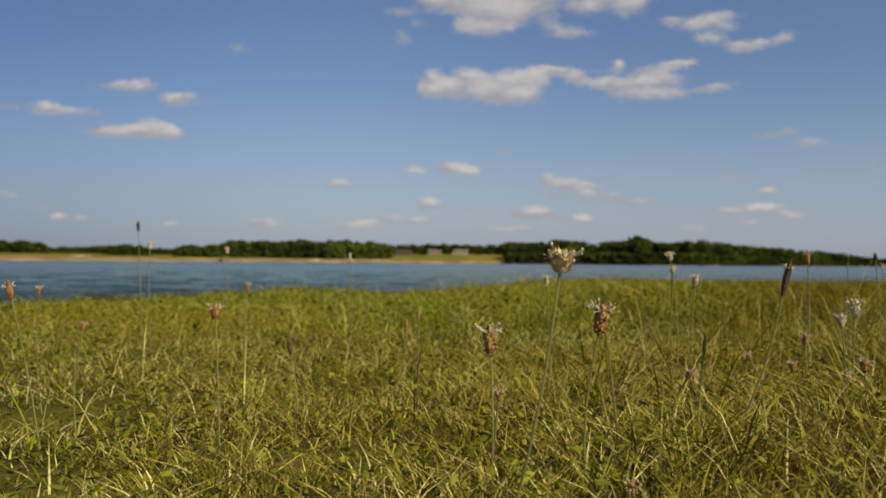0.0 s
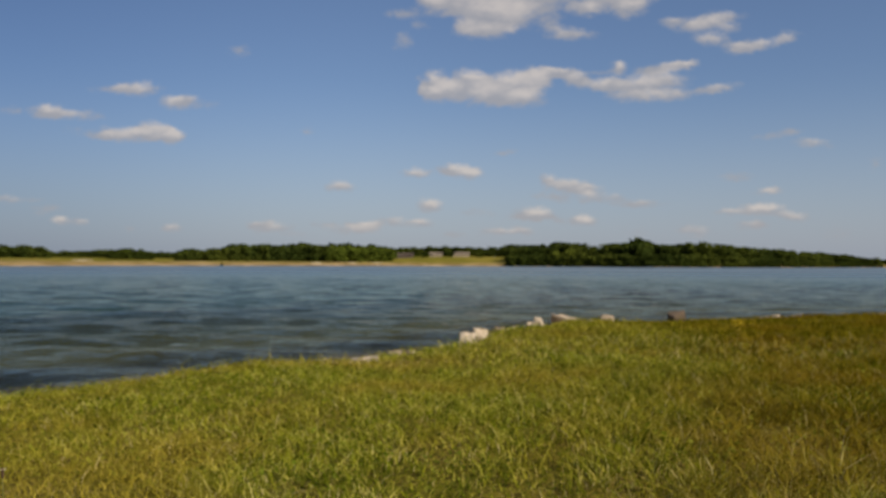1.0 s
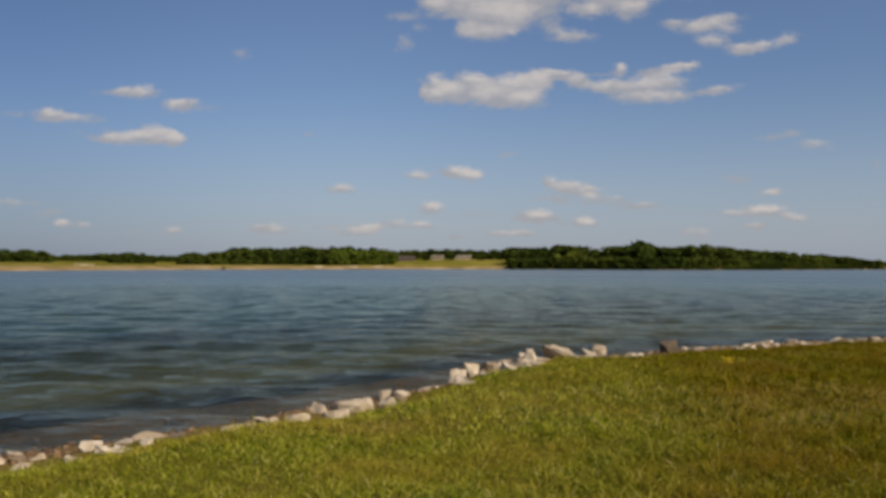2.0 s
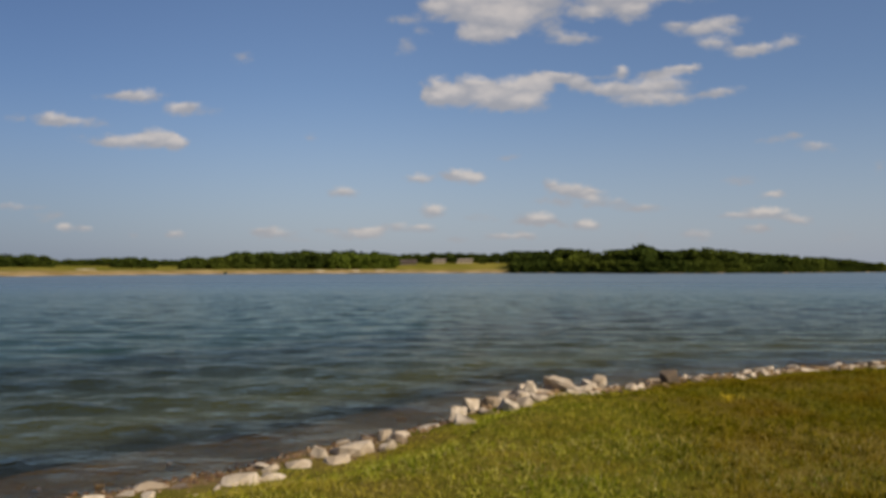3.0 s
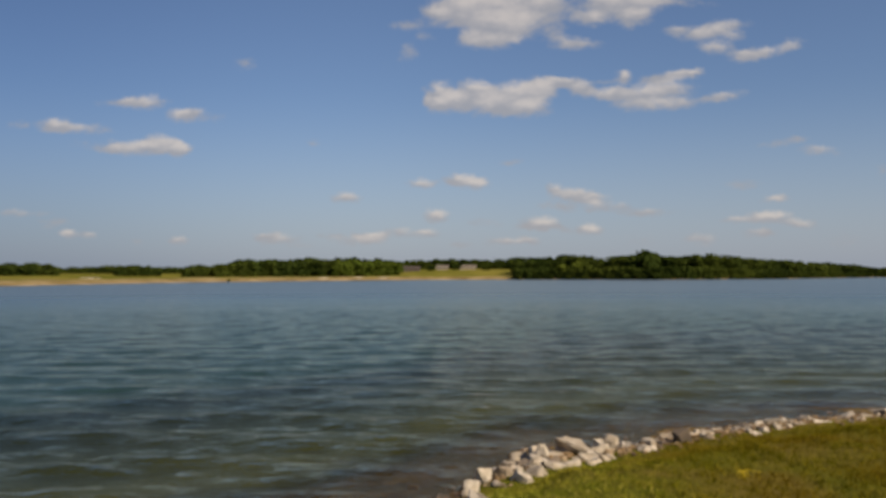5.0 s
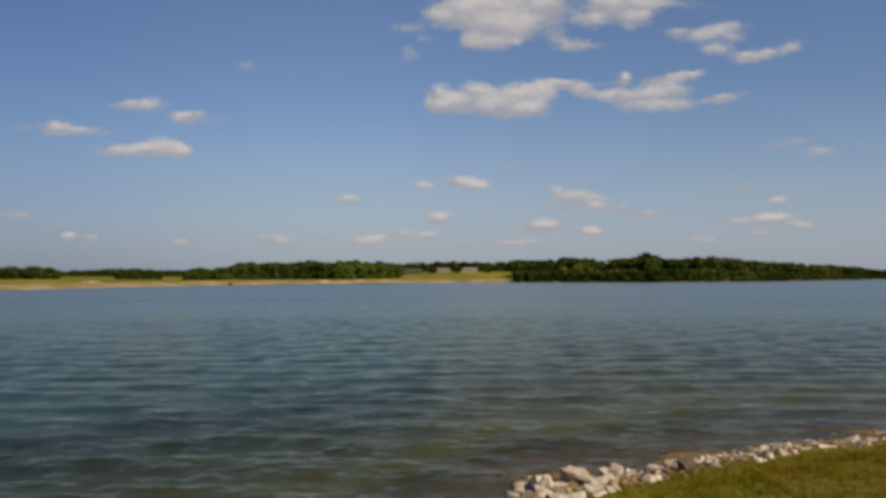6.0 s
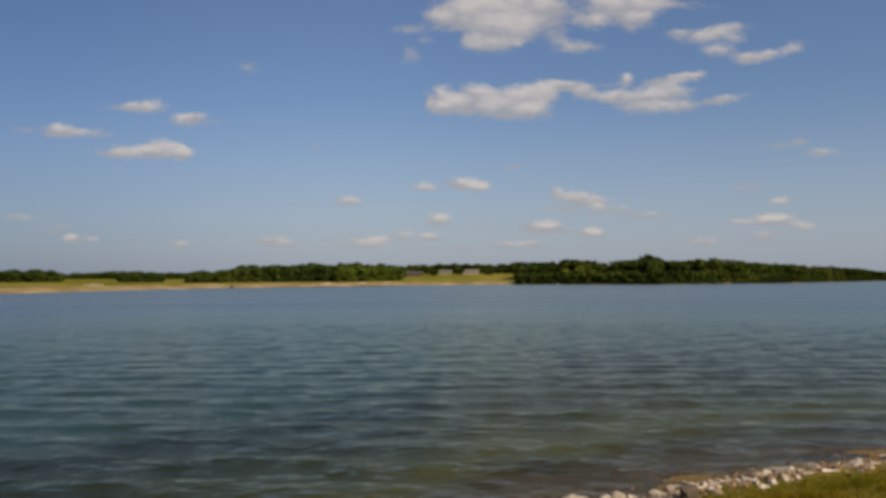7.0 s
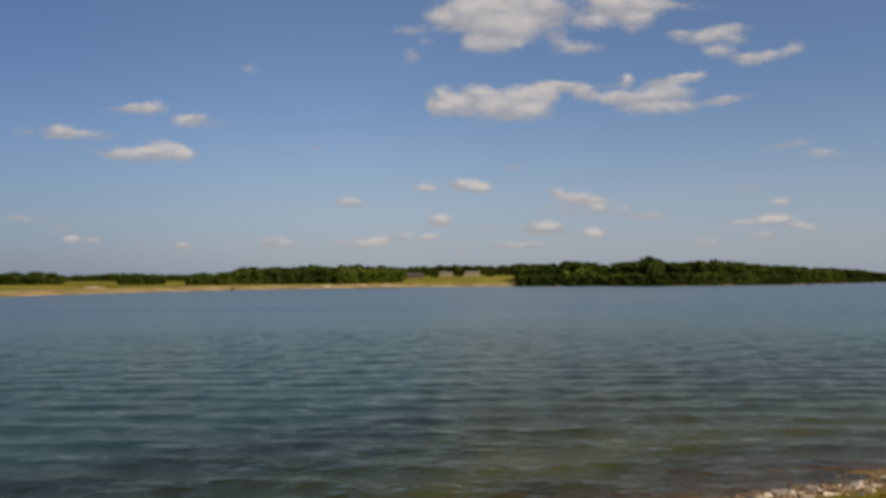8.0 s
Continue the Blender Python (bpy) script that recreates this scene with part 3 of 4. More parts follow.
def build_water():
    bearing = np.radians(np.r_[np.arange(-130, -44, 3.0), np.arange(-44, 44.01, 0.25), np.arange(47, 100, 3.0)])
    r = np.r_[np.arange(2.5, 22, 0.12), np.arange(22, 80, 0.22), 80 * 1.0035 ** np.arange(0, 240), 185 * 1.12 ** np.arange(1, 22)]
    rr, bb = np.meshgrid(r, bearing, indexing="ij")
    x, y = rr * np.sin(bb), rr * np.cos(bb)
    s = shore_offset(x, y)
    calm = np.clip((s - 1.0) / 3.0, 0.35, 1)
    swell, chop = np.interp(rr, [26, 55, 90, 120], [1.0, 0.5, 0.2, 0.0]), np.interp(rr, [12, 28, 80, 120], [1.0, 0.8, 0.65, 0.0])
    z = wave_height(x, y, np.gradient(r)[:, None], swell, chop) * calm
    faces = grid_faces(len(r), len(bearing))
    wet = (s.ravel()[faces] > -0.6).any(1) & (np.hypot(x.ravel(), y.ravel())[faces].min(1) < 1900)
    ob = quick_mesh("water", np.stack([x, y, z], -1).reshape(-1, 3), faces[wet], WATER, True)
    ob.data.attributes.new("depth", "FLOAT", "POINT").data.foreach_set("value", np.maximum(-land_height(x, y), 0).ravel().astype(np.float32))
    return tagged(ob, "teal rippled lake water, clear and brown over the shallows", "water", kind="structure")


build_ground()
build_water()


# ---- shoreline stones ----
def stone_mesh(seed, flat=0.6):
    """An angular broken block about one metre long, with chipped edges."""
    rng = np.random.default_rng(seed)
    bm = bmesh.new()
    pts = rng.uniform(-1, 1, (17, 3))
    pts /= np.maximum(np.abs(pts).max(1), 1e-3)[:, None] ** 0.75
    pts = (pts - pts.min(0)) / np.ptp(pts, axis=0) * 2 - 1
    for q in pts * (0.52, 0.38, 0.52 * flat):
        bm.verts.new(q)
    hull = bmesh.ops.convex_hull(bm, input=bm.verts)
    loose = [v for v in hull["geom_interior"] + hull["geom_unused"] if isinstance(v, bmesh.types.BMVert) and v.is_valid]
    bmesh.ops.delete(bm, geom=list(set(loose)), context="VERTS")
    bmesh.ops.dissolve_limit(bm, angle_limit=radians(14), verts=bm.verts, edges=bm.edges)
    bmesh.ops.bevel(bm, geom=list(bm.edges), offset=0.018, segments=1, affect="EDGES", clamp_overlap=True)
    bmesh.ops.triangulate(bm, faces=bm.faces)
    bmesh.ops.subdivide_edges(bm, edges=[e for e in bm.edges if e.calc_length() > 0.20], cuts=1)
    bmesh.ops.triangulate(bm, faces=bm.faces)
    for v in bm.verts:
        v.co += v.normal * (0.075 * noise.noise(v.co * 4 + Vector((seed, 0, 0))) + 0.045 * noise.noise(v.co * 11 + Vector((0, seed, 0))))
    bmesh.ops.recalc_face_normals(bm, faces=bm.faces)
    me = bpy.data.meshes.new("rock")
    bm.to_mesh(me)
    bm.free()
    me.materials.append(ROCK)
    return me


def dark_copy(me):
    """The same block in darker stone."""
    me = me.copy()
    me.materials[0] = DARK_ROCK
    return me


FLAT = (0.45, 0.6, 0.8, 0.55, 0.7, 0.5, 0.9, 0.65)
STONES = [stone_mesh(100 + k, f) for k, f in enumerate(FLAT)]
BOULDER = dark_copy(STONES[6])


def put_stone(kind, x, y, size, turn, z=None, tilt=(0, 0), label="pale angular limestone block at the lake's edge"):
    ob = new("rock", STONES[kind])
    base = float(land_height(x, y)) if z is None else z
    ob.matrix_basis = pose(x, y, base, tilt[0], tilt[1], turn) @ Matrix.Diagonal((*size, 1))
    return tagged(ob, label, "rock", "shoreline stones")


BLOCKS = []


def block(kind, x, y, a, b, c, turn, z, ta, tb):
    """A larger stone bedded in the bank: place, length, depth, height, turn, rest height and tilts."""
    BLOCKS.append((x, y, 0.5 * a))
    low = float(land_height(x, y))
    c = min(c, a)
    if x > 3.2 or x < -2.0:
        a, b, c, z = 0.9 * a, 0.9 * b, 0.75 * c, z - 0.04
    sink = c if z > 0.34 else min(max(c, 2 * (z - low) + 0.05), 1.25 * c)
    z = z if z > 0.34 else min(z, low + 0.5 * sink - 0.02)
    put_stone(kind, x, y, (a, b / 0.72, sink / FLAT[kind]), turn, z, (ta, tb))


block(6, -2.88, 8.61, 0.24, 0.22, 0.13, -20, 0.11, 0, 3)
block(4, -2.78, 8.94, 0.40, 0.35, 0.16, 23, 0.11, 9, 1)
block(4, -2.40, 8.64, 0.12, 0.22, 0.12, 161, 0.11, 2, 9)
block(4, -2.17, 8.49, 0.14, 0.22, 0.12, -13, 0.11, 4, 16)
block(5, -2.07, 8.84, 0.13, 0.22, 0.12, 193, 0.11, -4, 9)
block(2, -1.86, 9.03, 0.43, 0.30, 0.17, -8, 0.11, -4, -7)
block(4, -1.55, 9.24, 0.27, 0.22, 0.13, 173, 0.11, 12, -4)
block(6, -1.98, 10.22, 0.25, 0.21, 0.12, 173, -0.04, 5, -7)
block(4, -1.75, 10.25, 0.25, 0.21, 0.12, -23, -0.02, -5, 2)
block(4, -1.37, 9.80, 0.30, 0.24, 0.16, 196, 0.11, 9, 3)
block(3, -1.20, 10.36, 0.22, 0.22, 0.27, 167, 0.11, -1, -4)
block(5, -0.86, 10.56, 0.54, 0.44, 0.23, 167, 0.11, -1, 6)
block(3, -0.49, 11.55, 0.19, 0.22, 0.30, 12, 0.11, 2, 1)
block(4, -0.31, 11.37, 0.31, 0.23, 0.18, 157, 0.13, 12, 11)
block(4, 0.09, 12.14, 0.33, 0.29, 0.15, -5, 0.10, -5, -14)
block(2, 0.51, 12.34, 0.25, 0.22, 0.25, 1, 0.26, -3, 6)
block(7, 0.71, 13.17, 0.25, 0.20, 0.31, 171, 0.27, -1, 4)
block(0, 1.01, 13.29, 0.37, 0.27, 0.25, 4, 0.27, -3, -2)
block(4, 1.24, 13.46, 0.23, 0.20, 0.19, 3, 0.27, -8, 9)
block(0, 1.54, 13.75, 0.28, 0.20, 0.24, 22, 0.27, -4, 2)
block(0, 1.77, 14.61, 0.25, 0.20, 0.22, 12, 0.34, -15, -11)
block(4, 1.97, 14.39, 0.45, 0.39, 0.15, 1, 0.20, -1, 2)
block(0, 2.36, 15.05, 0.66, 0.50, 0.23, 170, 0.35, 6, -15)
block(6, 2.25, 15.05, 0.36, 0.27, 0.21, 196, 0.27, -2, 1)
block(0, 2.32, 14.59, 0.25, 0.20, 0.12, -9, 0.20, 4, -7)
block(6, 2.86, 15.34, 0.21, 0.20, 0.26, 164, 0.27, -12, -2)
block(1, 3.09, 15.42, 0.26, 0.25, 0.30, 0, 0.34, 15, 5)
block(3, 3.29, 15.20, 0.26, 0.24, 0.13, 11, 0.27, -3, 0)
block(5, 4.75, 16.80, 0.29, 0.26, 0.18, 8, 0.27, -5, 9)
block(4, 5.14, 17.08, 0.16, 0.20, 0.12, 180, 0.27, -6, -9)
block(3, 5.53, 17.17, 0.22, 0.20, 0.12, 14, 0.27, 17, 8)
block(0, 5.88, 17.36, 0.24, 0.22, 0.12, 199, 0.27, 1, -6)
block(6, 7.09, 18.16, 0.50, 0.34, 0.18, -25, 0.27, -11, -5)
block(4, 7.51, 17.86, 0.35, 0.23, 0.12, 204, 0.27, 1, -1)
block(3, 8.02, 18.06, 0.50, 0.33, 0.13, 193, 0.27, 6, -6)
block(7, 8.86, 18.59, 0.64, 0.59, 0.18, 3, 0.27, 4, -8)
block(1, 9.29, 18.70, 0.28, 0.22, 0.14, -9, 0.27, 9, 5)
block(0, 9.98, 19.38, 0.54, 0.38, 0.23, -3, 0.27, 3, 1)
block(6, 3.84, 15.74, 0.32, 0.22, 0.15, 174, 0.27, 8, 4)
block(6, 4.10, 15.80, 0.27, 0.20, 0.15, 162, 0.27, 1, 8)
block(7, 4.96, 16.64, 0.40, 0.25, 0.15, 167, 0.27, -7, -1)
block(1, 6.08, 17.23, 0.39, 0.34, 0.12, 165, 0.27, 7, -3)
block(2, 1.13, 13.80, 0.27, 0.20, 0.27, 176, 0.18, 3, -3)
block(2, 1.42, 15.10, 0.31, 0.20, 0.20, -6, 0.12, -15, -4)

put_stone(6, 4.42, 15.68, (0.30, 0.34, 0.30), 20, 0.40, (4, -6), "dark brown boulder among pale shoreline stones").data = BOULDER
BLOCKS.append((4.42, 15.68, 0.2))


def scatter_stones():
    rng = np.random.default_rng(21)
    taken = list(BLOCKS)
    for k in range(690):
        outer = k >= 560
        x = rng.uniform(2.6, 8.5) if outer else rng.uniform(-9, 15) if k > 160 else rng.uniform(1.2, 2.95)
        s = rng.choice([rng.uniform(-0.5, 0.25), rng.uniform(0.0, 0.7), rng.uniform(0.8, 2.0)], p=[0.52, 0.30, 0.18])
        s = rng.uniform(0.75, 1.7) if outer else s if k > 160 else rng.uniform(0.0, 1.15)
        slope = float(np.interp(x, SHORE_X, np.gradient(np.array(SHORE_Y, float), np.array(SHORE_X, float))))
        y = float(np.interp(x, SHORE_X, SHORE_Y)) + s * math.sqrt(1 + slope**2)
        s = float(shore_offset(x, y))
        size = (rng.uniform(0.18, 0.40) if x < 3.0 else rng.uniform(0.13, 0.28)) if s < 0.8 else rng.uniform(0.10, 0.24)
        size = min(size, 0.2) if x < -1.5 else size
        size = rng.uniform(0.16, 0.32) if outer else size if k > 160 else rng.uniform(0.28, 0.52)
        if 2.95 < x < 3.5 and s < 0.8:
            continue
        if s < float(lawn_edge(x)) + 0.05 or any((x - tx) ** 2 + (y - ty) ** 2 < (0.85 * tr + 0.30 * size) ** 2 for tx, ty, tr in taken):
            continue
        taken.append((x, y, 0.40 * size))
        label = "pale angular limestone block at the lake's edge" if s < 1.1 else "brown algae-stained stone under shallow water"
        put_stone(int(rng.integers(8)), x, y, (size, size * rng.uniform(0.8, 1.3), size * rng.uniform(0.7, 1.1)), rng.uniform(0, 360), None, (rng.normal(0, 10), rng.normal(0, 10)), label)


scatter_stones()


def build_shingle():
    """Small broken stones between, below and beyond the blocks, dry, wet and under water, one mass."""
    rng = np.random.default_rng(33)
    bm = bmesh.new()
    for q in rng.uniform(-0.5, 0.5, (13, 3)):
        bm.verts.new(q)
    bmesh.ops.convex_hull(bm, input=bm.verts)
    bmesh.ops.delete(bm, geom=[v for v in bm.verts if not v.link_faces], context="VERTS")
    bmesh.ops.recalc_face_normals(bm, faces=bm.faces)
    bm.verts.index_update()
    base = np.array([v.co[:] for v in bm.verts])
    tri = np.array([[v.index for v in f.verts] for f in bm.faces])
    bm.free()
    vs, fs, count = [], [], 0
    for k in range(6500):
        x = rng.uniform(-7, 14)
        off = min(rng.normal(0.85, 0.35), 1.4) if k < 3000 else rng.uniform(1.0, 2.7)
        slope = float(np.interp(x, SHORE_X, np.gradient(np.array(SHORE_Y, float), np.array(SHORE_X, float))))
        y = float(np.interp(x, SHORE_X, SHORE_Y)) + off * math.sqrt(1 + slope**2)
        if float(shore_offset(x, y)) < -0.3:
            continue
        size = rng.uniform(0.06, 0.21, 3) * rng.uniform(0.6, 1.1) * (1.0 if k < 3000 else rng.uniform(0.6, 1.1)) * (0.6 if x < 0.6 else 1.0)
        m = np.array((pose(0, 0, 0, *rng.uniform(0, 360, 3)).to_3x3() @ Matrix.Diagonal(size)).transposed())
        vs.append(base @ m + (x, y, float(land_height(x, y)) - (0.01 if k < 3000 else 0.045)))
        fs.append(tri + count)
        count += len(base)
    ob = quick_mesh("shingle", np.concatenate(vs), np.concatenate(fs), SHINGLE)
    tagged(ob, "small brown and pale broken stones along the water's edge", "stones", kind="stuff")


build_shingle()


# ---- far shore: woods, houses, shrubs ----
def tree_points(rng, height, width):
    """Clump triangles of a broad crown, and a tapered trunk with limbs, as vertices and triangles."""
    verts, tris = [], []

    def limb(a, b, ra, rb):
        k = len(verts)
        for p, r in ((a, ra), (b, rb)):
            for q in range(4):
                verts.append((p[0] + r * math.cos(q * 1.571), p[1] + r * math.sin(q * 1.571), p[2]))
        for q in range(4):
            i, j = k + q, k + (q + 1) % 4
            tris.extend([(i, j, j + 4), (i, j + 4, i + 4)])

    fork = height * 0.32
    limb((0, 0, 0), (0, 0, fork), 0.035 * height, 0.025 * height)
    lumps = []
    for k in range(int(rng.integers(9, 13))):
        a, r = rng.uniform(0, 6.28), width * 0.5 * rng.uniform(0.15, 0.75)
        tip = (r * math.cos(a), r * math.sin(a), height * rng.uniform(0.16, 0.86))
        limb((0, 0, fork), tip, 0.016 * height, 0.005 * height)
        lumps.append((tip, width * rng.uniform(0.17, 0.29)))
    for tip, r in lumps:
        for _ in range(34):
            d = rng.normal(0, 1, 3)
            d *= r * rng.uniform(0.55, 1.12) / np.linalg.norm(d)
            c = np.array(tip) + d * (1, 1, 0.72)
            e1, e2 = rng.normal(0, 1, 3), rng.normal(0, 1, 3)
            size = width * rng.uniform(0.08, 0.15)
            k = len(verts)
            verts.extend([tuple(c + e1 / np.linalg.norm(e1) * size), tuple(c + e2 / np.linalg.norm(e2) * size), tuple(c - (e1 + e2) / np.linalg.norm(e1 + e2) * size)])
            tris.append((k, k + 1, k + 2))
    return np.array(verts), np.array(tris)


TREE_KINDS = [tree_points(np.random.default_rng(300 + k), 1.0, w) for k, w in enumerate((0.8, 0.95, 1.1, 0.9, 1.25, 0.75))]


def woods(name, trees, label, mat=None):
    """Many far trees as one mass: rows of x, y, height."""
    rng = np.random.default_rng(5)
    vs, fs, count = [], [], 0
    for x, y, h in trees:
        v, f = TREE_KINDS[int(rng.integers(len(TREE_KINDS)))]
        a = rng.uniform(0, 6.28)
        c, s = math.cos(a), math.sin(a)
        wide = rng.uniform(0.85, 1.2)
        q = np.stack([(v[:, 0] * c - v[:, 1] * s) * wide, (v[:, 0] * s + v[:, 1] * c) * wide, v[:, 2]], -1) * h
        vs.append(q + (x, y, float(land_height(x, y)) - 0.1))
        fs.append(f + count)
        count += len(v)
    ob = quick_mesh(name, np.concatenate(vs), np.concatenate(fs), mat or FOLIAGE)
    return tagged(ob, label, "trees", kind="stuff")


# Tops of the tree line as (bearing tangent, rise tangent over the lake's level at the take-off spot) are turned into heights.
def belt(rng, u0, u1, near, far, tops, count, fill=1.0):
    """Trees in a belt between two depths, with crowns up to an outline of (bearing, height at that bearing)."""
    rows = []
    us, hs = zip(*tops)
    for _ in range(count):
        u = rng.uniform(u0, u1)
        d = float(np.interp(u, FAR_U, FAR_D)) + rng.uniform(near, far)
        x, y = u * d, d
        top = float(np.interp(u, us, hs)) * rng.uniform(0.80, 1.02) * fill
        h = top - float(land_height(x, y))
        if h > 2.0:
            rows.append((x, y, h))
    return rows


def build_far_shore():
    rng = np.random.default_rng(11)
    trees = []
    trees += belt(rng, -0.579, -0.465, 106, 150, [(-0.579, 9.1), (-0.539, 9.0), (-0.498, 9.5), (-0.475, 9.2), (-0.465, 7.3)], 90)
    trees += belt(rng, -0.471, -0.307, 230, 330, [(-0.471, 8.8), (-0.438, 9.1), (-0.394, 10.3), (-0.337, 9.4), (-0.307, 9.3)], 260)
    trees += belt(rng, -0.394, -0.344, 70, 110, [(-0.394, 7.8), (-0.371, 8.7), (-0.344, 7.4)], 60)
    trees += belt(rng, -0.313, -0.270, 45, 90, [(-0.313, 7.6), (-0.297, 8.8), (-0.270, 9.1)], 80)
    trees += belt(rng, -0.274, -0.062, 45, 130, [(-0.274, 8.3), (-0.264, 10.3), (-0.244, 12.3), (-0.203, 12.1), (-0.163, 13.6), (-0.137, 12.9), (-0.110, 13.8), (-0.077, 13.1), (-0.062, 11.6)], 260)
    trees += belt(rng, -0.274, -0.062, 40, 60, [(-0.274, 5.4), (-0.163, 6.7), (-0.062, 6.2)], 110)
    trees += belt(rng, -0.070, 0.079, 210, 340, [(-0.070, 15.4), (-0.030, 15.9), (0.010, 16.9), (0.049, 16.1), (0.079, 17.5)], 170)
    trees += belt(rng, 0.074, 0.549, 12, 80, [(0.074, 11.9), (0.082, 14.1), (0.129, 14.6), (0.145, 15.9), (0.168, 13.5), (0.195, 14.0), (0.225, 17.2), (0.248, 14.6), (0.281, 14.3), (0.314, 15.1), (0.346, 13.0), (0.392, 11.6), (0.425, 11.1), (0.471, 9.8), (0.502, 7.7), (0.549, 6.2)], 380)
    trees += belt(rng, 0.076, 0.502, 1, 12, [(0.076, 7.0), (0.129, 7.5), (0.261, 7.6), (0.392, 6.0), (0.502, 3.8)], 320)
    trees += belt(rng, 0.405, 0.562, 70, 140, [(0.405, 11.6), (0.458, 10.2), (0.502, 8.0), (0.562, 6.7)], 60)
    trees += belt(rng, 0.076, 0.52, -0.5, 3, [(0.076, 3.4), (0.2, 2.8), (0.35, 3.2), (0.52, 2.4)], 300)
    woods("far_woods", trees, "dark green oak woods along the far lake shore")
    young = belt(rng, -0.135, -0.062, 34, 48, [(-0.135, 10.5), (-0.115, 12.6), (-0.10, 10.8), (-0.085, 12.2), (-0.062, 10.2)], 70)
    young += belt(rng, 0.130, 0.150, 4, 9, [(0.130, 9.0), (0.150, 11.0)], 8)
    woods("far_woods", young, "lighter yellow-green trees before the far woods", FRESH)


build_far_shore()


def box(bm, x0, y0, z0, x1, y1, z1):
    m = Matrix.Translation(((x0 + x1) / 2, (y0 + y1) / 2, (z0 + z1) / 2)) @ Matrix.Diagonal((x1 - x0, y1 - y0, z1 - z0, 1))
    bmesh.ops.create_cube(bm, size=1, matrix=m)
    return bm


def house(x, y, length, depth, wall_h, roof_h, wall_mat, roof_mat, label, turn=0, windows=4):
    root = tagged(new("house"), label, "house")
    part("wall", box(bmesh.new(), -length / 2, -depth / 2, -0.5, length / 2, depth / 2, wall_h), wall_mat, root)
    bm = bmesh.new()
    e = 0.5
    ring = [(-length / 2 - e, -depth / 2 - e, wall_h), (length / 2 + e, -depth / 2 - e, wall_h), (length / 2 + e, depth / 2 + e, wall_h), (-length / 2 - e, depth / 2 + e, wall_h)]
    low = [bm.verts.new(p) for p in ring] + [bm.verts.new((p[0], p[1], p[2] + 0.2)) for p in ring]
    ridge = [bm.verts.new((sx * (length / 2 + e), 0, wall_h + roof_h)) for sx in (-1, 1)]
    b, t = low[:4], low[4:]
    for f in ((b[3], b[2], b[1], b[0]), (b[0], b[1], t[1], t[0]), (b[2], b[3], t[3], t[2]), (b[1], b[2], t[2], t[1]), (b[3], b[0], t[0], t[3]), (t[0], t[1], ridge[1], ridge[0]), (t[2], t[3], ridge[0], ridge[1]), (t[1], t[2], ridge[1]), (t[3], t[0], ridge[0])):
        bm.faces.new(f)
    part("roof", bm, roof_mat, root)
    step = length / (windows + 1)
    for k in range(windows):
        cx = -length / 2 + step * (k + 1)
        part("window", box(bmesh.new(), cx - 0.6, -depth / 2 - 0.06, 1.0, cx + 0.6, -depth / 2 + 0.02, 2.1), DARK_GLASS, root)
    part("door", box(bmesh.new(), -length / 2 + step * 0.35, -depth / 2 - 0.07, 0.0, -length / 2 + step * 0.35 + 0.95, -depth / 2 + 0.02, 2.05), HOUSE_ROOF, root)
    root.matrix_basis = pose(x, y, float(land_height(x, y)), 0, 0, turn)
    return root


def far_shrub(x, y, h, label):
    """A single low shrub: short stems and a crown of leaf clumps."""
    v, f = TREE_KINDS[4]
    root = tagged(new("shrub"), label, "shrub")
    root.location = (x, y, float(land_height(x, y)) - 0.05)
    crown = quick_mesh("crown", v * (1.6 * h, 1.6 * h, h), f, FOLIAGE)
    crown.parent = root
    bm = bmesh.new()
    for a in (0.3, 2.4, 4.4):
        bm_tube(bm, (0, 0, 0), (0.5 * h * math.cos(a), 0.5 * h * math.sin(a), 0.5 * h), 0.06 * h)
    part("stem", bm, BARK, root)
    return root


def bm_tube(bm, a, b, r):
    a, b = Vector(a), Vector(b)
    m = Matrix.Translation((a + b) / 2) @ (b - a).to_track_quat("Z", "Y").to_matrix().to_4x4()
    bmesh.ops.create_cone(bm, cap_ends=True, segments=6, radius1=r, radius2=0.5 * r, depth=(b - a).length, matrix=m)


house(-28.7, 610.1, 12, 7, 2.2, 1.3, BROWN_WALL, BROWN_WALL, "low brown house with a dark shingle roof", 0, 3)
house(-6.6, 635.3, 9, 7, 2.2, 1.0, HOUSE_WALL, TAN_ROOF, "small pale house on the far grassy slope", 0, 3)
house(11.0, 631.2, 14, 8, 2.2, 1.1, HOUSE_WALL, TAN_ROOF, "long pale house on the far grassy slope", 0, 4)
# A low dark shape of unclear kind at the water's edge, built as a shrub.
far_shrub(-104.6, 398.5, 1.1, "low dark shape alone on the far beach, built as a shrub")
far_shrub(2.6, 625.3, 4.5, "green tree beside the far houses")
far_shrub(24.2, 616.4, 5.0, "round green tree beside the far houses")
far_shrub(-15.3, 611.2, 4.0, "green shrub beside the far houses")
put_stone(1, -69.4, 458.3, (5.5, 3, 1.6), 11, None, (0, 0), "pale rock outcrop on the far shore")
put_stone(7, -52.6, 477.8, (7, 3, 1.3), 13, None, (0, 0), "pale rock outcrop on the far shore")
put_stone(1, -39.4, 487.0, (6.5, 3, 1.6), 13, None, (0, 0), "pale rock outcrop on the far shore")
put_stone(3, -149.5, 346.7, (6, 3, 1.0), 6, None, (0, 0), "pale rock outcrop on the far shore")
put_stone(4, -147.5, 350.3, (5, 3, 1.0), 2, None, (0, 0), "pale rock outcrop on the far shore")
put_stone(3, 146.4, 482.7, (3.2, 2, 1.3), -9, None, (0, 0), "pale rock outcrop on the far shore")
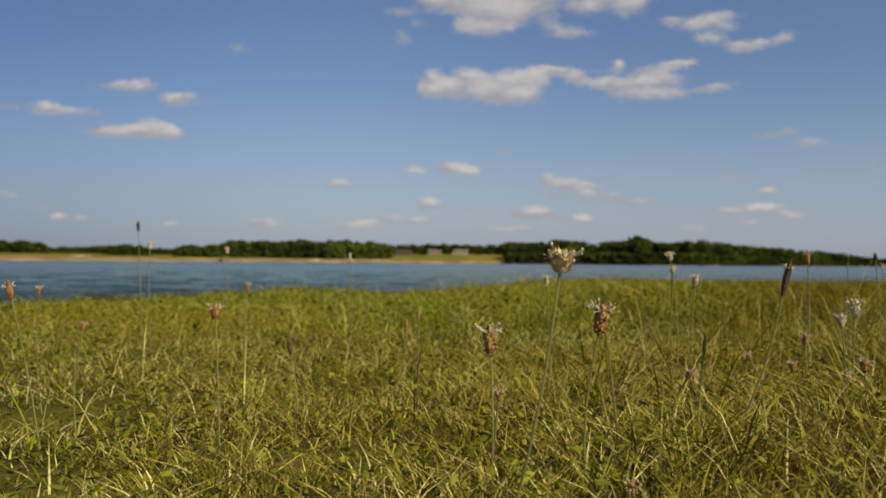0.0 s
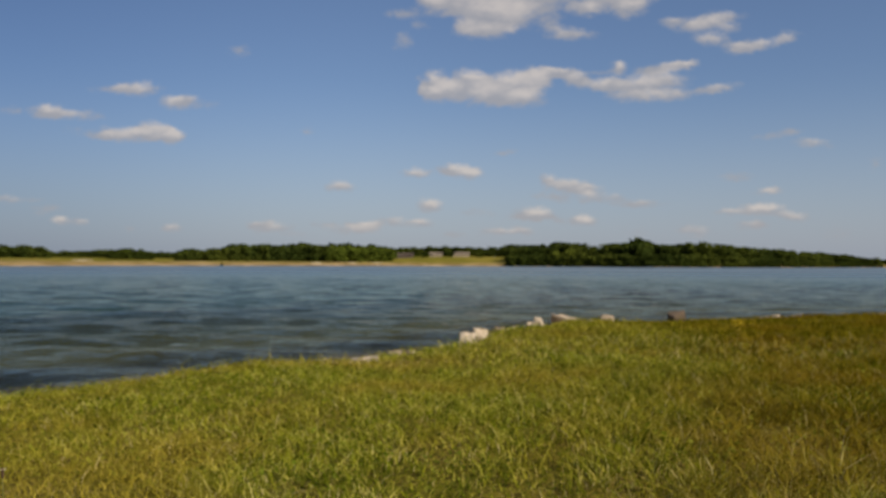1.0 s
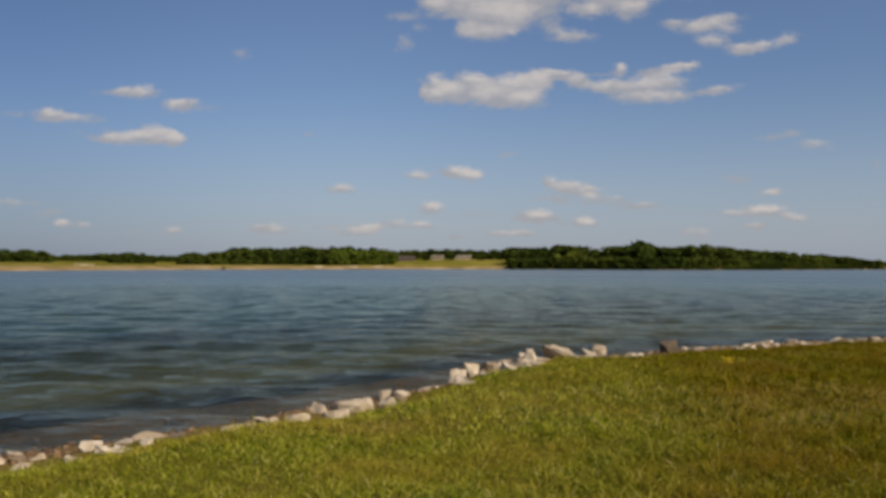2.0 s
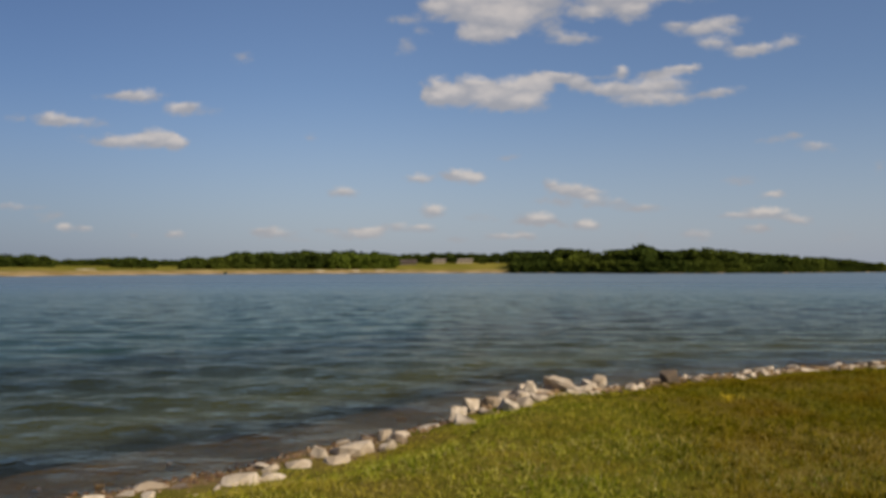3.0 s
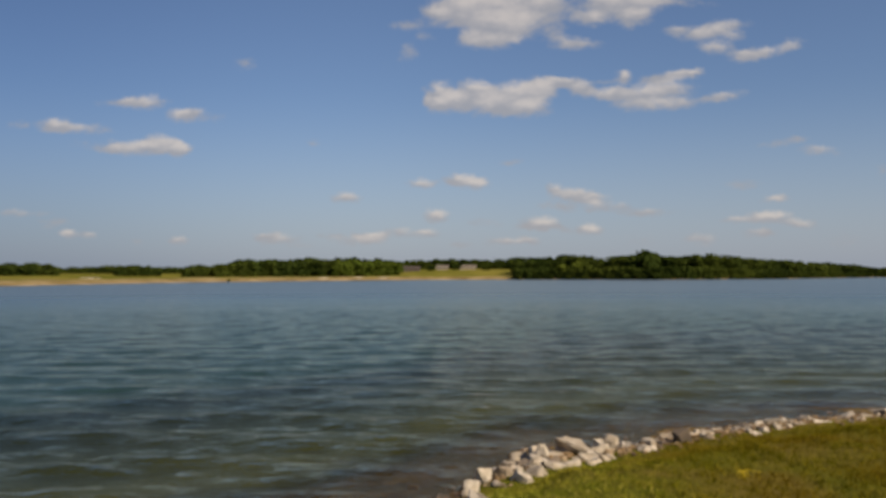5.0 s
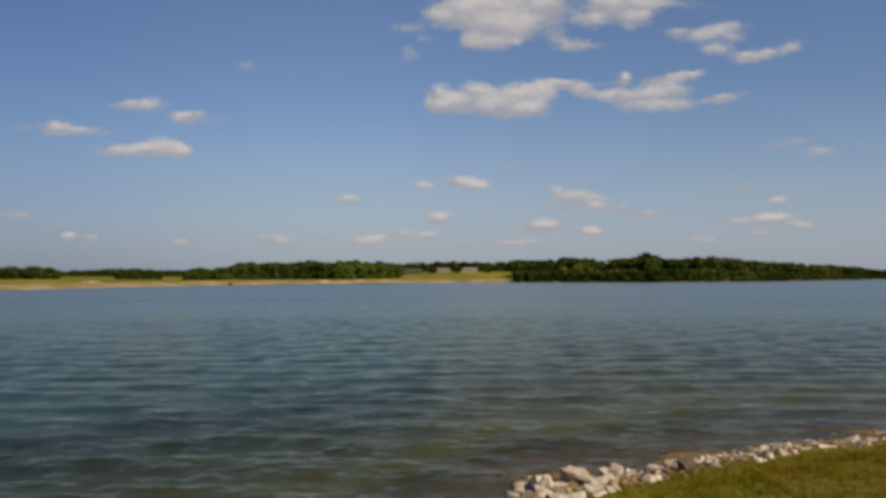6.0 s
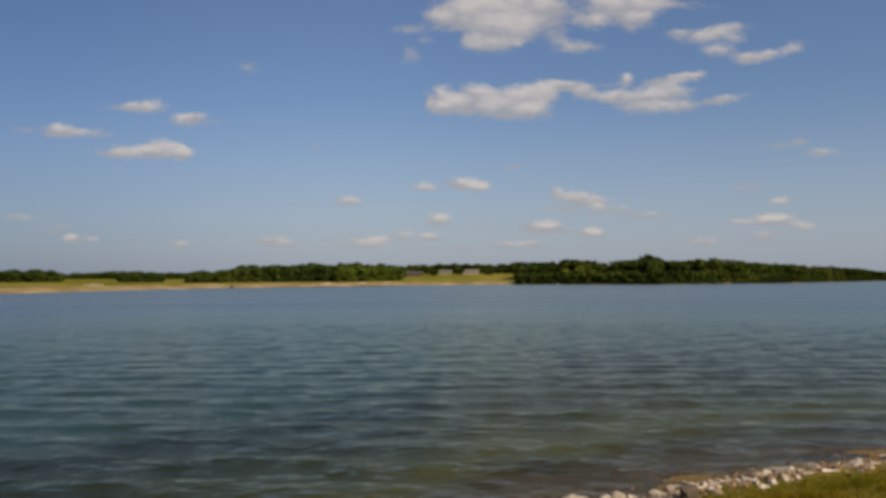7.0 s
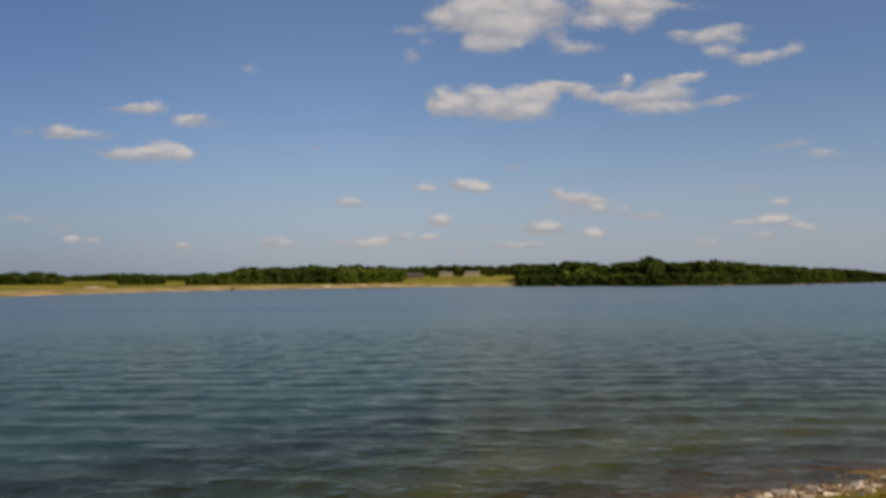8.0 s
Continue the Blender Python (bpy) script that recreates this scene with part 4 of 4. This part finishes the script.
put_stone(0, 198.3, 505.7, (3.0, 2, 1.4), -17, None, (0, 0), "pale rock outcrop on the far shore")
put_stone(5, 57.1, 500.2, (3.6, 2, 1.2), 14, None, (0, 0), "pale rock outcrop on the far shore")


# ---- the lawn ----
def blades(name, xs, ys, rng, low, high, width, lean, label, mat=GRASS, sections=3):
    """Curved tapering grass blades standing on the ground, all in one mesh."""
    count = len(xs)
    z = land_height(xs, ys)
    h = rng.uniform(low, high, count) * (0.40 + 1.05 * turf(xs, ys)) * np.interp(xs / (np.abs(ys) + 0.3), [-0.5, -0.3, 0.05, 0.35], [0.72, 0.85, 1.0, 1.4])
    a = rng.uniform(0, 6.283, count)
    w = width * rng.uniform(0.6, 1.3, count)
    b = rng.normal(0, lean, count) * h
    c = rng.normal(0, lean, count) * h
    px, py = np.cos(a) * w / 2, np.sin(a) * w / 2
    rows = []
    for k in range(sections):
        t = k / sections
        taper = 1 - 0.75 * t * t
        bx, by, bz = xs + b * t * t, ys + c * t * t, z - 0.01 + h * t * (1 - 0.18 * t)
        rows.append(np.stack([bx - px * taper, by - py * taper, bz], -1))
        rows.append(np.stack([bx + px * taper, by + py * taper, bz], -1))
    rows.append(np.stack([xs + b, ys + c, z - 0.01 + h * 0.82], -1))
    per = 2 * sections + 1
    verts = np.stack(rows, 1).reshape(-1, 3)
    tri = []
    for k in range(sections - 1):
        i = 2 * k
        tri += [(i, i + 1, i + 3), (i, i + 3, i + 2)]
    tri.append((per - 3, per - 2, per - 1))
    faces = (np.arange(count)[:, None, None] * per + np.array(tri)[None]).reshape(-1, 3)
    ob = quick_mesh(name, verts, faces, mat)
    return tagged(ob, label, "grass", kind="stuff")


def turf(x, y):
    """How well the turf grows at a spot, 0 to 1: hummocks and thin places a hand or two across."""
    a = np.sin(9.1 * x + 2.3 * np.sin(3.7 * y)) * np.sin(8.3 * y + 1.9 * np.sin(4.1 * x + 1.0))
    b = np.sin(23.0 * x + 5.0 * y + 1.3) * np.sin(19.0 * y - 7.0 * x)
    c = np.sin(2.1 * x + 0.6) * np.sin(1.7 * y + 1.1 * x)
    return np.clip(0.5 + 0.32 * a + 0.22 * b + 0.18 * c, 0, 1)


def lawn_spots(rng, count, y0, y1, spread, margin=0.0):
    """Random spots on the lawn in a wedge ahead, thinned where the turf is poor."""
    y = np.sqrt(rng.uniform(0, 1, count) * ((y1 + 0.8) ** 2 - (y0 + 0.8) ** 2) + (y0 + 0.8) ** 2) - 0.8
    x = rng.uniform(-1, 1, count) * (y + 0.8) * spread
    keep = (shore_offset(x, y) < lawn_edge(x) - margin) & (rng.uniform(0, 1, count) < 0.25 + 1.0 * turf(x, y) ** 1.4)
    return x[keep], y[keep]


def leaflets(name, xs, ys, rng, size, low, high, label, mat):
    """Small pointed oval leaves held above the ground at all angles, in one mesh."""
    count = len(xs)
    z = land_height(xs, ys) + rng.uniform(low, high, count)
    d = rng.normal(0, 1, (count, 3)) * (1, 1, 0.45)
    d /= np.linalg.norm(d, axis=1)[:, None]
    e = np.cross(d, rng.normal(0, 1, (count, 3)) * 0.5 + (0, 0, 1))
    e /= np.linalg.norm(e, axis=1)[:, None]
    length = (size * rng.uniform(0.6, 1.5, count))[:, None]
    c = np.stack([xs, ys, z], -1)
    up = np.cross(e, d) * length * 0.12
    ring = [c - d * length, c - d * length * 0.3 + e * length * 0.5 - up, c + d * length * 0.45 + e * length * 0.42 - up, c + d * length, c + d * length * 0.45 - e * length * 0.42 - up, c - d * length * 0.3 - e * length * 0.5 - up]
    verts = np.stack(ring, 1).reshape(-1, 3)
    tri = np.array([(0, 1, 3), (1, 2, 3), (0, 3, 5), (3, 4, 5)])
    faces = (np.arange(count)[:, None, None] * 6 + tri[None]).reshape(-1, 3)
    return tagged(quick_mesh(name, verts, faces, mat), label, "weeds", kind="stuff")


def tufts(rng, x, y, spread, share):
    """Draws a share of the spots together into tufts."""
    pull = rng.uniform(0, 1, len(x)) < share
    seed = rng.integers(0, max(len(x) // 14, 1), len(x))
    cx, cy = x[seed], y[seed]
    near = (np.abs(cx - x) < 100) & pull
    return np.where(near, cx + rng.normal(0, spread, len(x)), x), np.where(near, cy + rng.normal(0, spread, len(x)), y)


def build_lawn():
    rng = np.random.default_rng(3)
    x, y = tufts(rng, *lawn_spots(rng, 190000, 0.36, 2.6, 0.62), 0.013, 0.75)
    clear = np.hypot(x, y) > 0.32
    blades("grass", x[clear], y[clear], rng, 0.012, 0.066, 0.0023, 0.62, "mown yellow-green lawn grass with straw blades")
    x, y = tufts(rng, *lawn_spots(rng, 3000, 0.42, 2.8, 0.62), 0.02, 0.8)
    blades("grass", x, y, rng, 0.03, 0.085, 0.0032, 0.6, "broader green grass blades in tufts")
    x, y = tufts(rng, *lawn_spots(rng, 15000, 0.40, 3.0, 0.62), 0.02, 0.5)
    blades("dry_grass", x, y, rng, 0.02, 0.075, 0.0014, 0.9, "pale dry grass blades bent over in the lawn", STRAW)
    y = 0.36 + 1.5 * rng.uniform(0, 1, 44000) ** 1.3
    x = rng.uniform(-0.62, 0.62, 44000) * (y + 0.8)
    x, y = tufts(rng, x, y, 0.03, 0.5)
    blades("dry_grass", x, y, rng, 0.010, 0.034, 0.0013, 1.3, "short brown thatch matted under the grass", THATCH, sections=2)
    x, y = lawn_spots(rng, 420, 0.70, 3.0, 0.62)
    blades("dry_grass", x, y, rng, 0.08, 0.15, 0.0016, 0.3, "thin pale grass stalks standing above the lawn", STRAW)
    x, y = lawn_spots(rng, 1500, 0.9, 3.2, 0.62)
    blades("grass", x, y, rng, 0.09, 0.17, 0.0025, 0.3, "taller green grass blades standing above the lawn")
    x, y = tufts(rng, *lawn_spots(rng, 60000, 0.42, 3.2, 0.62), 0.022, 0.8)
    leaflets("weeds", x, y, rng, 0.0040, 0.004, 0.060, "small green clover and weed leaves in the lawn", WEED)
    x, y = tufts(rng, *lawn_spots(rng, 350, 0.85, 3.2, 0.62), 0.03, 0.7)
    leaflets("weeds", x, y, rng, 0.009, 0.01, 0.045, "broad low weed leaves in the lawn", WEED)
    x, y = lawn_spots(rng, 90000, 3.0, 19.0, 0.66)
    off = shore_offset(x, y)
    edge = (off > lawn_edge(x) - 2.2) & (off < lawn_edge(x) - 0.7) & (x < 1.0) & (rng.uniform(0, 1, len(x)) < 0.5)
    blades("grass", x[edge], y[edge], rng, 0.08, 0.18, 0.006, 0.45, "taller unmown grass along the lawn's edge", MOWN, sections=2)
    x, y = lawn_spots(rng, 170000, 2.3, 6.5, 0.64)
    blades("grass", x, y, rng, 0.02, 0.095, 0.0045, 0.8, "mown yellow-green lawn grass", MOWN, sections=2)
    x, y = lawn_spots(rng, 15000, 2.6, 9.0, 0.64)
    blades("dry_grass", x, y, rng, 0.04, 0.10, 0.0035, 0.5, "pale dry grass stalks standing in the lawn", STRAW, sections=2)
    x, y = lawn_spots(rng, 30000, 3.0, 8.0, 0.64)
    leaflets("weeds", x, y, rng, 0.009, 0.02, 0.07, "small green weed leaves in the lawn", WEED)
    x, y = rng.uniform(-18, 20, 130000), rng.uniform(-15, 22, 130000)
    side = (shore_offset(x, y) < lawn_edge(x)) & (np.abs(x) > (y + 0.8) * 0.62)
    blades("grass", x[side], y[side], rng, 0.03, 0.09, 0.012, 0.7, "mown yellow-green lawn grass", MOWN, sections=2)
    x, y = lawn_spots(rng, 420000, 6.3, 21.0, 0.66)
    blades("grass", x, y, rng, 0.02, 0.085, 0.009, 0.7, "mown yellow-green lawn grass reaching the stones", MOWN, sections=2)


build_lawn()


# ---- flowering stalks before the lens ----
def tube(bm, points, radii, sides=6):
    """A bent tapering tube through points."""
    rings = []
    for k, (p, r) in enumerate(zip(points, radii)):
        p = Vector(p)
        way = (Vector(points[min(k + 1, len(points) - 1)]) - Vector(points[max(k - 1, 0)])).normalized()
        side = way.orthogonal().normalized()
        other = way.cross(side)
        rings.append([bm.verts.new(p + (side * math.cos(a) + other * math.sin(a)) * r) for a in (6.2832 * q / sides for q in range(sides))])
    for a, b in zip(rings, rings[1:]):
        for q in range(sides):
            bm.faces.new((a[q], a[(q + 1) % sides], b[(q + 1) % sides], b[q]))
    bm.faces.new(rings[0][::-1])
    bm.faces.new(rings[-1])


def scaly_head(rng, way, length, width, flare, fan=False):
    """A seed head of many small overlapping scales round a core, along a direction; fan: widest at its top."""
    bm = bmesh.new()
    n = 9

    def radius(t):
        if fan:
            return width * (0.14 + 0.36 * math.sin(min(t, 0.8) * 1.9))
        return width * 0.36 * math.sin(math.pi * (0.10 + 0.80 * t)) ** 0.6

    tube(bm, [way * (length * k / (n - 1)) for k in range(n)], [0.8 * radius(k / (n - 1)) for k in range(n)], 7)
    side = way.orthogonal().normalized()
    other = way.cross(side)
    for k in range(260):
        t = rng.uniform(0.02, 1.0) ** (0.6 if fan else 1.0)
        a = rng.uniform(0, 6.283)
        out = side * math.cos(a) + other * math.sin(a)
        root = way * (length * t) + out * radius(t) * rng.uniform(0.5, 0.95)
        tip = root + (out * flare * rng.uniform(0.2, 1.2) * (1.0 if flare > 0.9 else 1.2 - 0.9 * t) + way * (rng.uniform(0.4, 1.2) if flare > 0.9 else rng.uniform(-0.4, 0.9))) * width * rng.uniform(0.12, 0.34)
        wide = out.cross(way) * width * rng.uniform(0.04, 0.09)
        bm.faces.new([bm.verts.new(q) for q in (root - wide, root + wide, tip)])
    return bm


def stamen_ring(rng, way, base, width):
    """Fine pale threads with tips standing out from a head."""
    bm = bmesh.new()
    side = way.orthogonal().normalized()
    other = way.cross(side)
    for k in range(34):
        a = rng.uniform(0, 6.283)
        ring = side * math.cos(a) + other * math.sin(a)
        out = ring * rng.uniform(0.4, 1.0) + way * rng.uniform(-0.1, 0.9)
        root = Vector(base) + ring * width * 0.16
        tip = root + out * width * rng.uniform(0.22, 0.55)
        tube(bm, [root, root.lerp(tip, 0.5) + way * width * rng.normal(0, 0.03), tip], [width * 0.016] * 3, 3)
        bmesh.ops.create_icosphere(bm, subdivisions=1, radius=width * rng.uniform(0.03, 0.055), matrix=Matrix.Translation(tip) @ Matrix.Diagonal((1, 1, rng.uniform(0.7, 1.8), 1)))
    return bm


def stalk(kind, base, head, length, width, seed, label):
    """A wild-flower stalk: stem from its base to its head, the head, and pale stamens where it has them."""
    rng = np.random.default_rng(seed)
    base, head = Vector((*base, float(land_height(*base)) - 0.01)), Vector(head)
    root = tagged(new("flower_stalk"), label, "wild flower", "flowering stalks in the lawn")
    root.location = base
    top = head - base
    bend = Vector((rng.normal(0, 0.006), rng.normal(0, 0.006), 0))
    pts = [top * t + bend * math.sin(math.pi * t) for t in (0, 0.2, 0.4, 0.6, 0.8, 1.0)]
    bm = bmesh.new()
    tube(bm, pts, [0.0012, 0.0011, 0.0010, 0.0009, 0.0008, 0.0009])
    part("stem", bm, STEM, root)
    way = (pts[-1] - pts[-2]).normalized()
    mats = {"brown": HEAD, "dark": DARK_HEAD, "pale": PALE_HEAD, "white": WHITE_HEAD, "green": STEM}
    bm = scaly_head(rng, way, length, width, 1.0 if kind == "pale" else 0.6, False)
    for v in bm.verts:
        v.co += top
    seed_head = part("seed_head", bm, mats[kind], root)
    if kind != "green" and width > 0.008:
        bm = stamen_ring(rng, way, top + way * length * 0.75, width)
        part("stamen_tuft", bm, WHITE_HEAD, root, "pale thread-like stamens")
    return root


stalk("pale", (-0.066, 0.587), (-0.027, 0.57, 0.828), 0.013, 0.021, 500, "ragged pale spent flower head on a thin stalk")
stalk("brown", (0.015, 0.699), (0.023, 0.7, 0.777), 0.024, 0.022, 501, "brown plantain seed head with pale stamens")
stalk("brown", (0.063, 0.796), (0.045, 0.78, 0.766), 0.006, 0.004, 502, "thin bent plantain stalk with a tiny bud")
stalk("brown", (-0.065, 0.712), (-0.064, 0.72, 0.756), 0.025, 0.021, 503, "pale brown plantain seed head with white stamens")
stalk("brown", (-0.063, 0.755), (-0.056, 0.74, 0.716), 0.009, 0.011, 504, "small brown plantain seed head")
stalk("dark", (0.150, 0.811), (0.214, 0.8, 0.806), 0.034, 0.011, 505, "dark brown plantain seed head leaning over")
stalk("brown", (-0.309, 0.785), (-0.313, 0.78, 0.781), 0.013, 0.013, 506, "brown plantain seed head with white stamens")
stalk("brown", (-0.523, 0.898), (-0.561, 0.9, 0.792), 0.018, 0.012, 507, "brown plantain seed head on a leaning stalk")
stalk("dark", (-0.27, 0.936), (-0.274, 0.95, 0.73), 0.018, 0.008, 508, "small dark plantain seed head")
stalk("brown", (-0.162, 1.061), (-0.151, 1.05, 0.747), 0.018, 0.007, 509, "slim brown plantain seed head")
stalk("dark", (-0.785, 1.924), (-0.797, 1.93, 0.898), 0.024, 0.012, 510, "tall dark plantain seed head")
stalk("white", (-0.649, 1.606), (-0.657, 1.6, 0.853), 0.014, 0.014, 511, "small white flower head on a tall stalk")
stalk("white", (-0.556, 1.785), (-0.562, 1.8, 0.848), 0.014, 0.012, 512, "small white flower head on a tall stalk")
stalk("white", (-0.285, 1.683), (-0.291, 1.7, 0.836), 0.016, 0.008, 513, "slim pale seed head on a tall stalk")
stalk("brown", (-0.398, 1.286), (-0.403, 1.3, 0.784), 0.018, 0.011, 514, "brown plantain seed head")
stalk("green", (0.15, 0.862), (0.155, 0.85, 0.741), 0.022, 0.007, 515, "slim green plantain head on a thin stalk")
stalk("white", (0.247, 1.287), (0.242, 1.3, 0.84), 0.012, 0.014, 516, "small white flower head on a tall stalk")
stalk("white", (0.251, 1.316), (0.245, 1.3, 0.82), 0.01, 0.012, 517, "small white flower head")
stalk("white", (0.254, 1.195), (0.25, 1.2, 0.805), 0.014, 0.014, 518, "small pale flower head")
stalk("white", (0.35, 0.953), (0.354, 0.95, 0.778), 0.018, 0.02, 519, "pale greenish flower head")
stalk("white", (0.34, 0.944), (0.34, 0.95, 0.767), 0.014, 0.016, 520, "pale greenish flower head")
stalk("dark", (0.61, 1.505), (0.607, 1.5, 0.84), 0.014, 0.01, 521, "small dark seed head")
stalk("dark", (0.662, 1.484), (0.657, 1.5, 0.843), 0.014, 0.01, 522, "small dark seed head")
stalk("brown", (0.399, 1.196), (0.409, 1.2, 0.835), 0.02, 0.012, 523, "brown seed head with ragged bracts")
stalk("brown", (0.03, 0.637), (0.032, 0.62, 0.669), 0.012, 0.014, 524, "reddish brown clover head low in the grass")
stalk("brown", (-0.524, 0.987), (-0.528, 1, 0.748), 0.014, 0.009, 525, "small brown plantain seed head")
stalk("brown", (-0.669, 1.206), (-0.675, 1.2, 0.784), 0.012, 0.01, 526, "small brown plantain seed head")
stalk("brown", (0.338, 1.043), (0.342, 1.05, 0.735), 0.014, 0.013, 527, "small brown plantain seed head")
stalk("brown", (0.339, 0.892), (0.341, 0.9, 0.722), 0.014, 0.014, 528, "small brown clover head in the grass")
stalk("brown", (0.352, 0.931), (0.349, 0.95, 0.705), 0.012, 0.013, 529, "small brown clover head in the grass")
stalk("brown", (0.289, 0.931), (0.286, 0.95, 0.716), 0.012, 0.013, 530, "small brown clover head in the grass")
stalk("brown", (0.152, 0.918), (0.153, 0.9, 0.714), 0.01, 0.012, 531, "small brown clover head in the grass")
stalk("white", (0.04, 1.163), (0.035, 1.15, 0.805), 0.012, 0.012, 532, "small pale flower head")
stalk("brown", (-0.138, 1.112), (-0.137, 1.1, 0.759), 0.014, 0.008, 533, "slim brown plantain seed head")
stalk("brown", (0.236, 0.962), (0.239, 0.95, 0.727), 0.012, 0.01, 534, "small brown plantain seed head")


def yellow_flower_patch(x, y):
    rng = np.random.default_rng(9)
    root = tagged(new("yellow_flowers"), "small patch of yellow flowers in the lawn", "wild flower")
    root.location = (x, y, float(land_height(x, y)))
    for k in range(15):
        bm = bmesh.new()
        px, py, pz = rng.normal(0, 0.07), rng.normal(0, 0.06), rng.uniform(0.07, 0.12)
        tube(bm, [(px, py, 0), (px, py, pz)], [0.002, 0.002], 4)
        for q in range(8):
            a = q * 0.785 + rng.uniform(-0.2, 0.2)
            d, e = Vector((math.cos(a), math.sin(a), 0.35)), Vector((-math.sin(a), math.cos(a), 0))
            c = Vector((px, py, pz))
            bm.faces.new([bm.verts.new(c + v) for v in (e * 0.003, d * 0.014 + e * 0.006, d * 0.022, d * 0.014 - e * 0.006)])
        part("flower", bm, YELLOW, root)
    return root


yellow_flower_patch(4.36, 11.96)
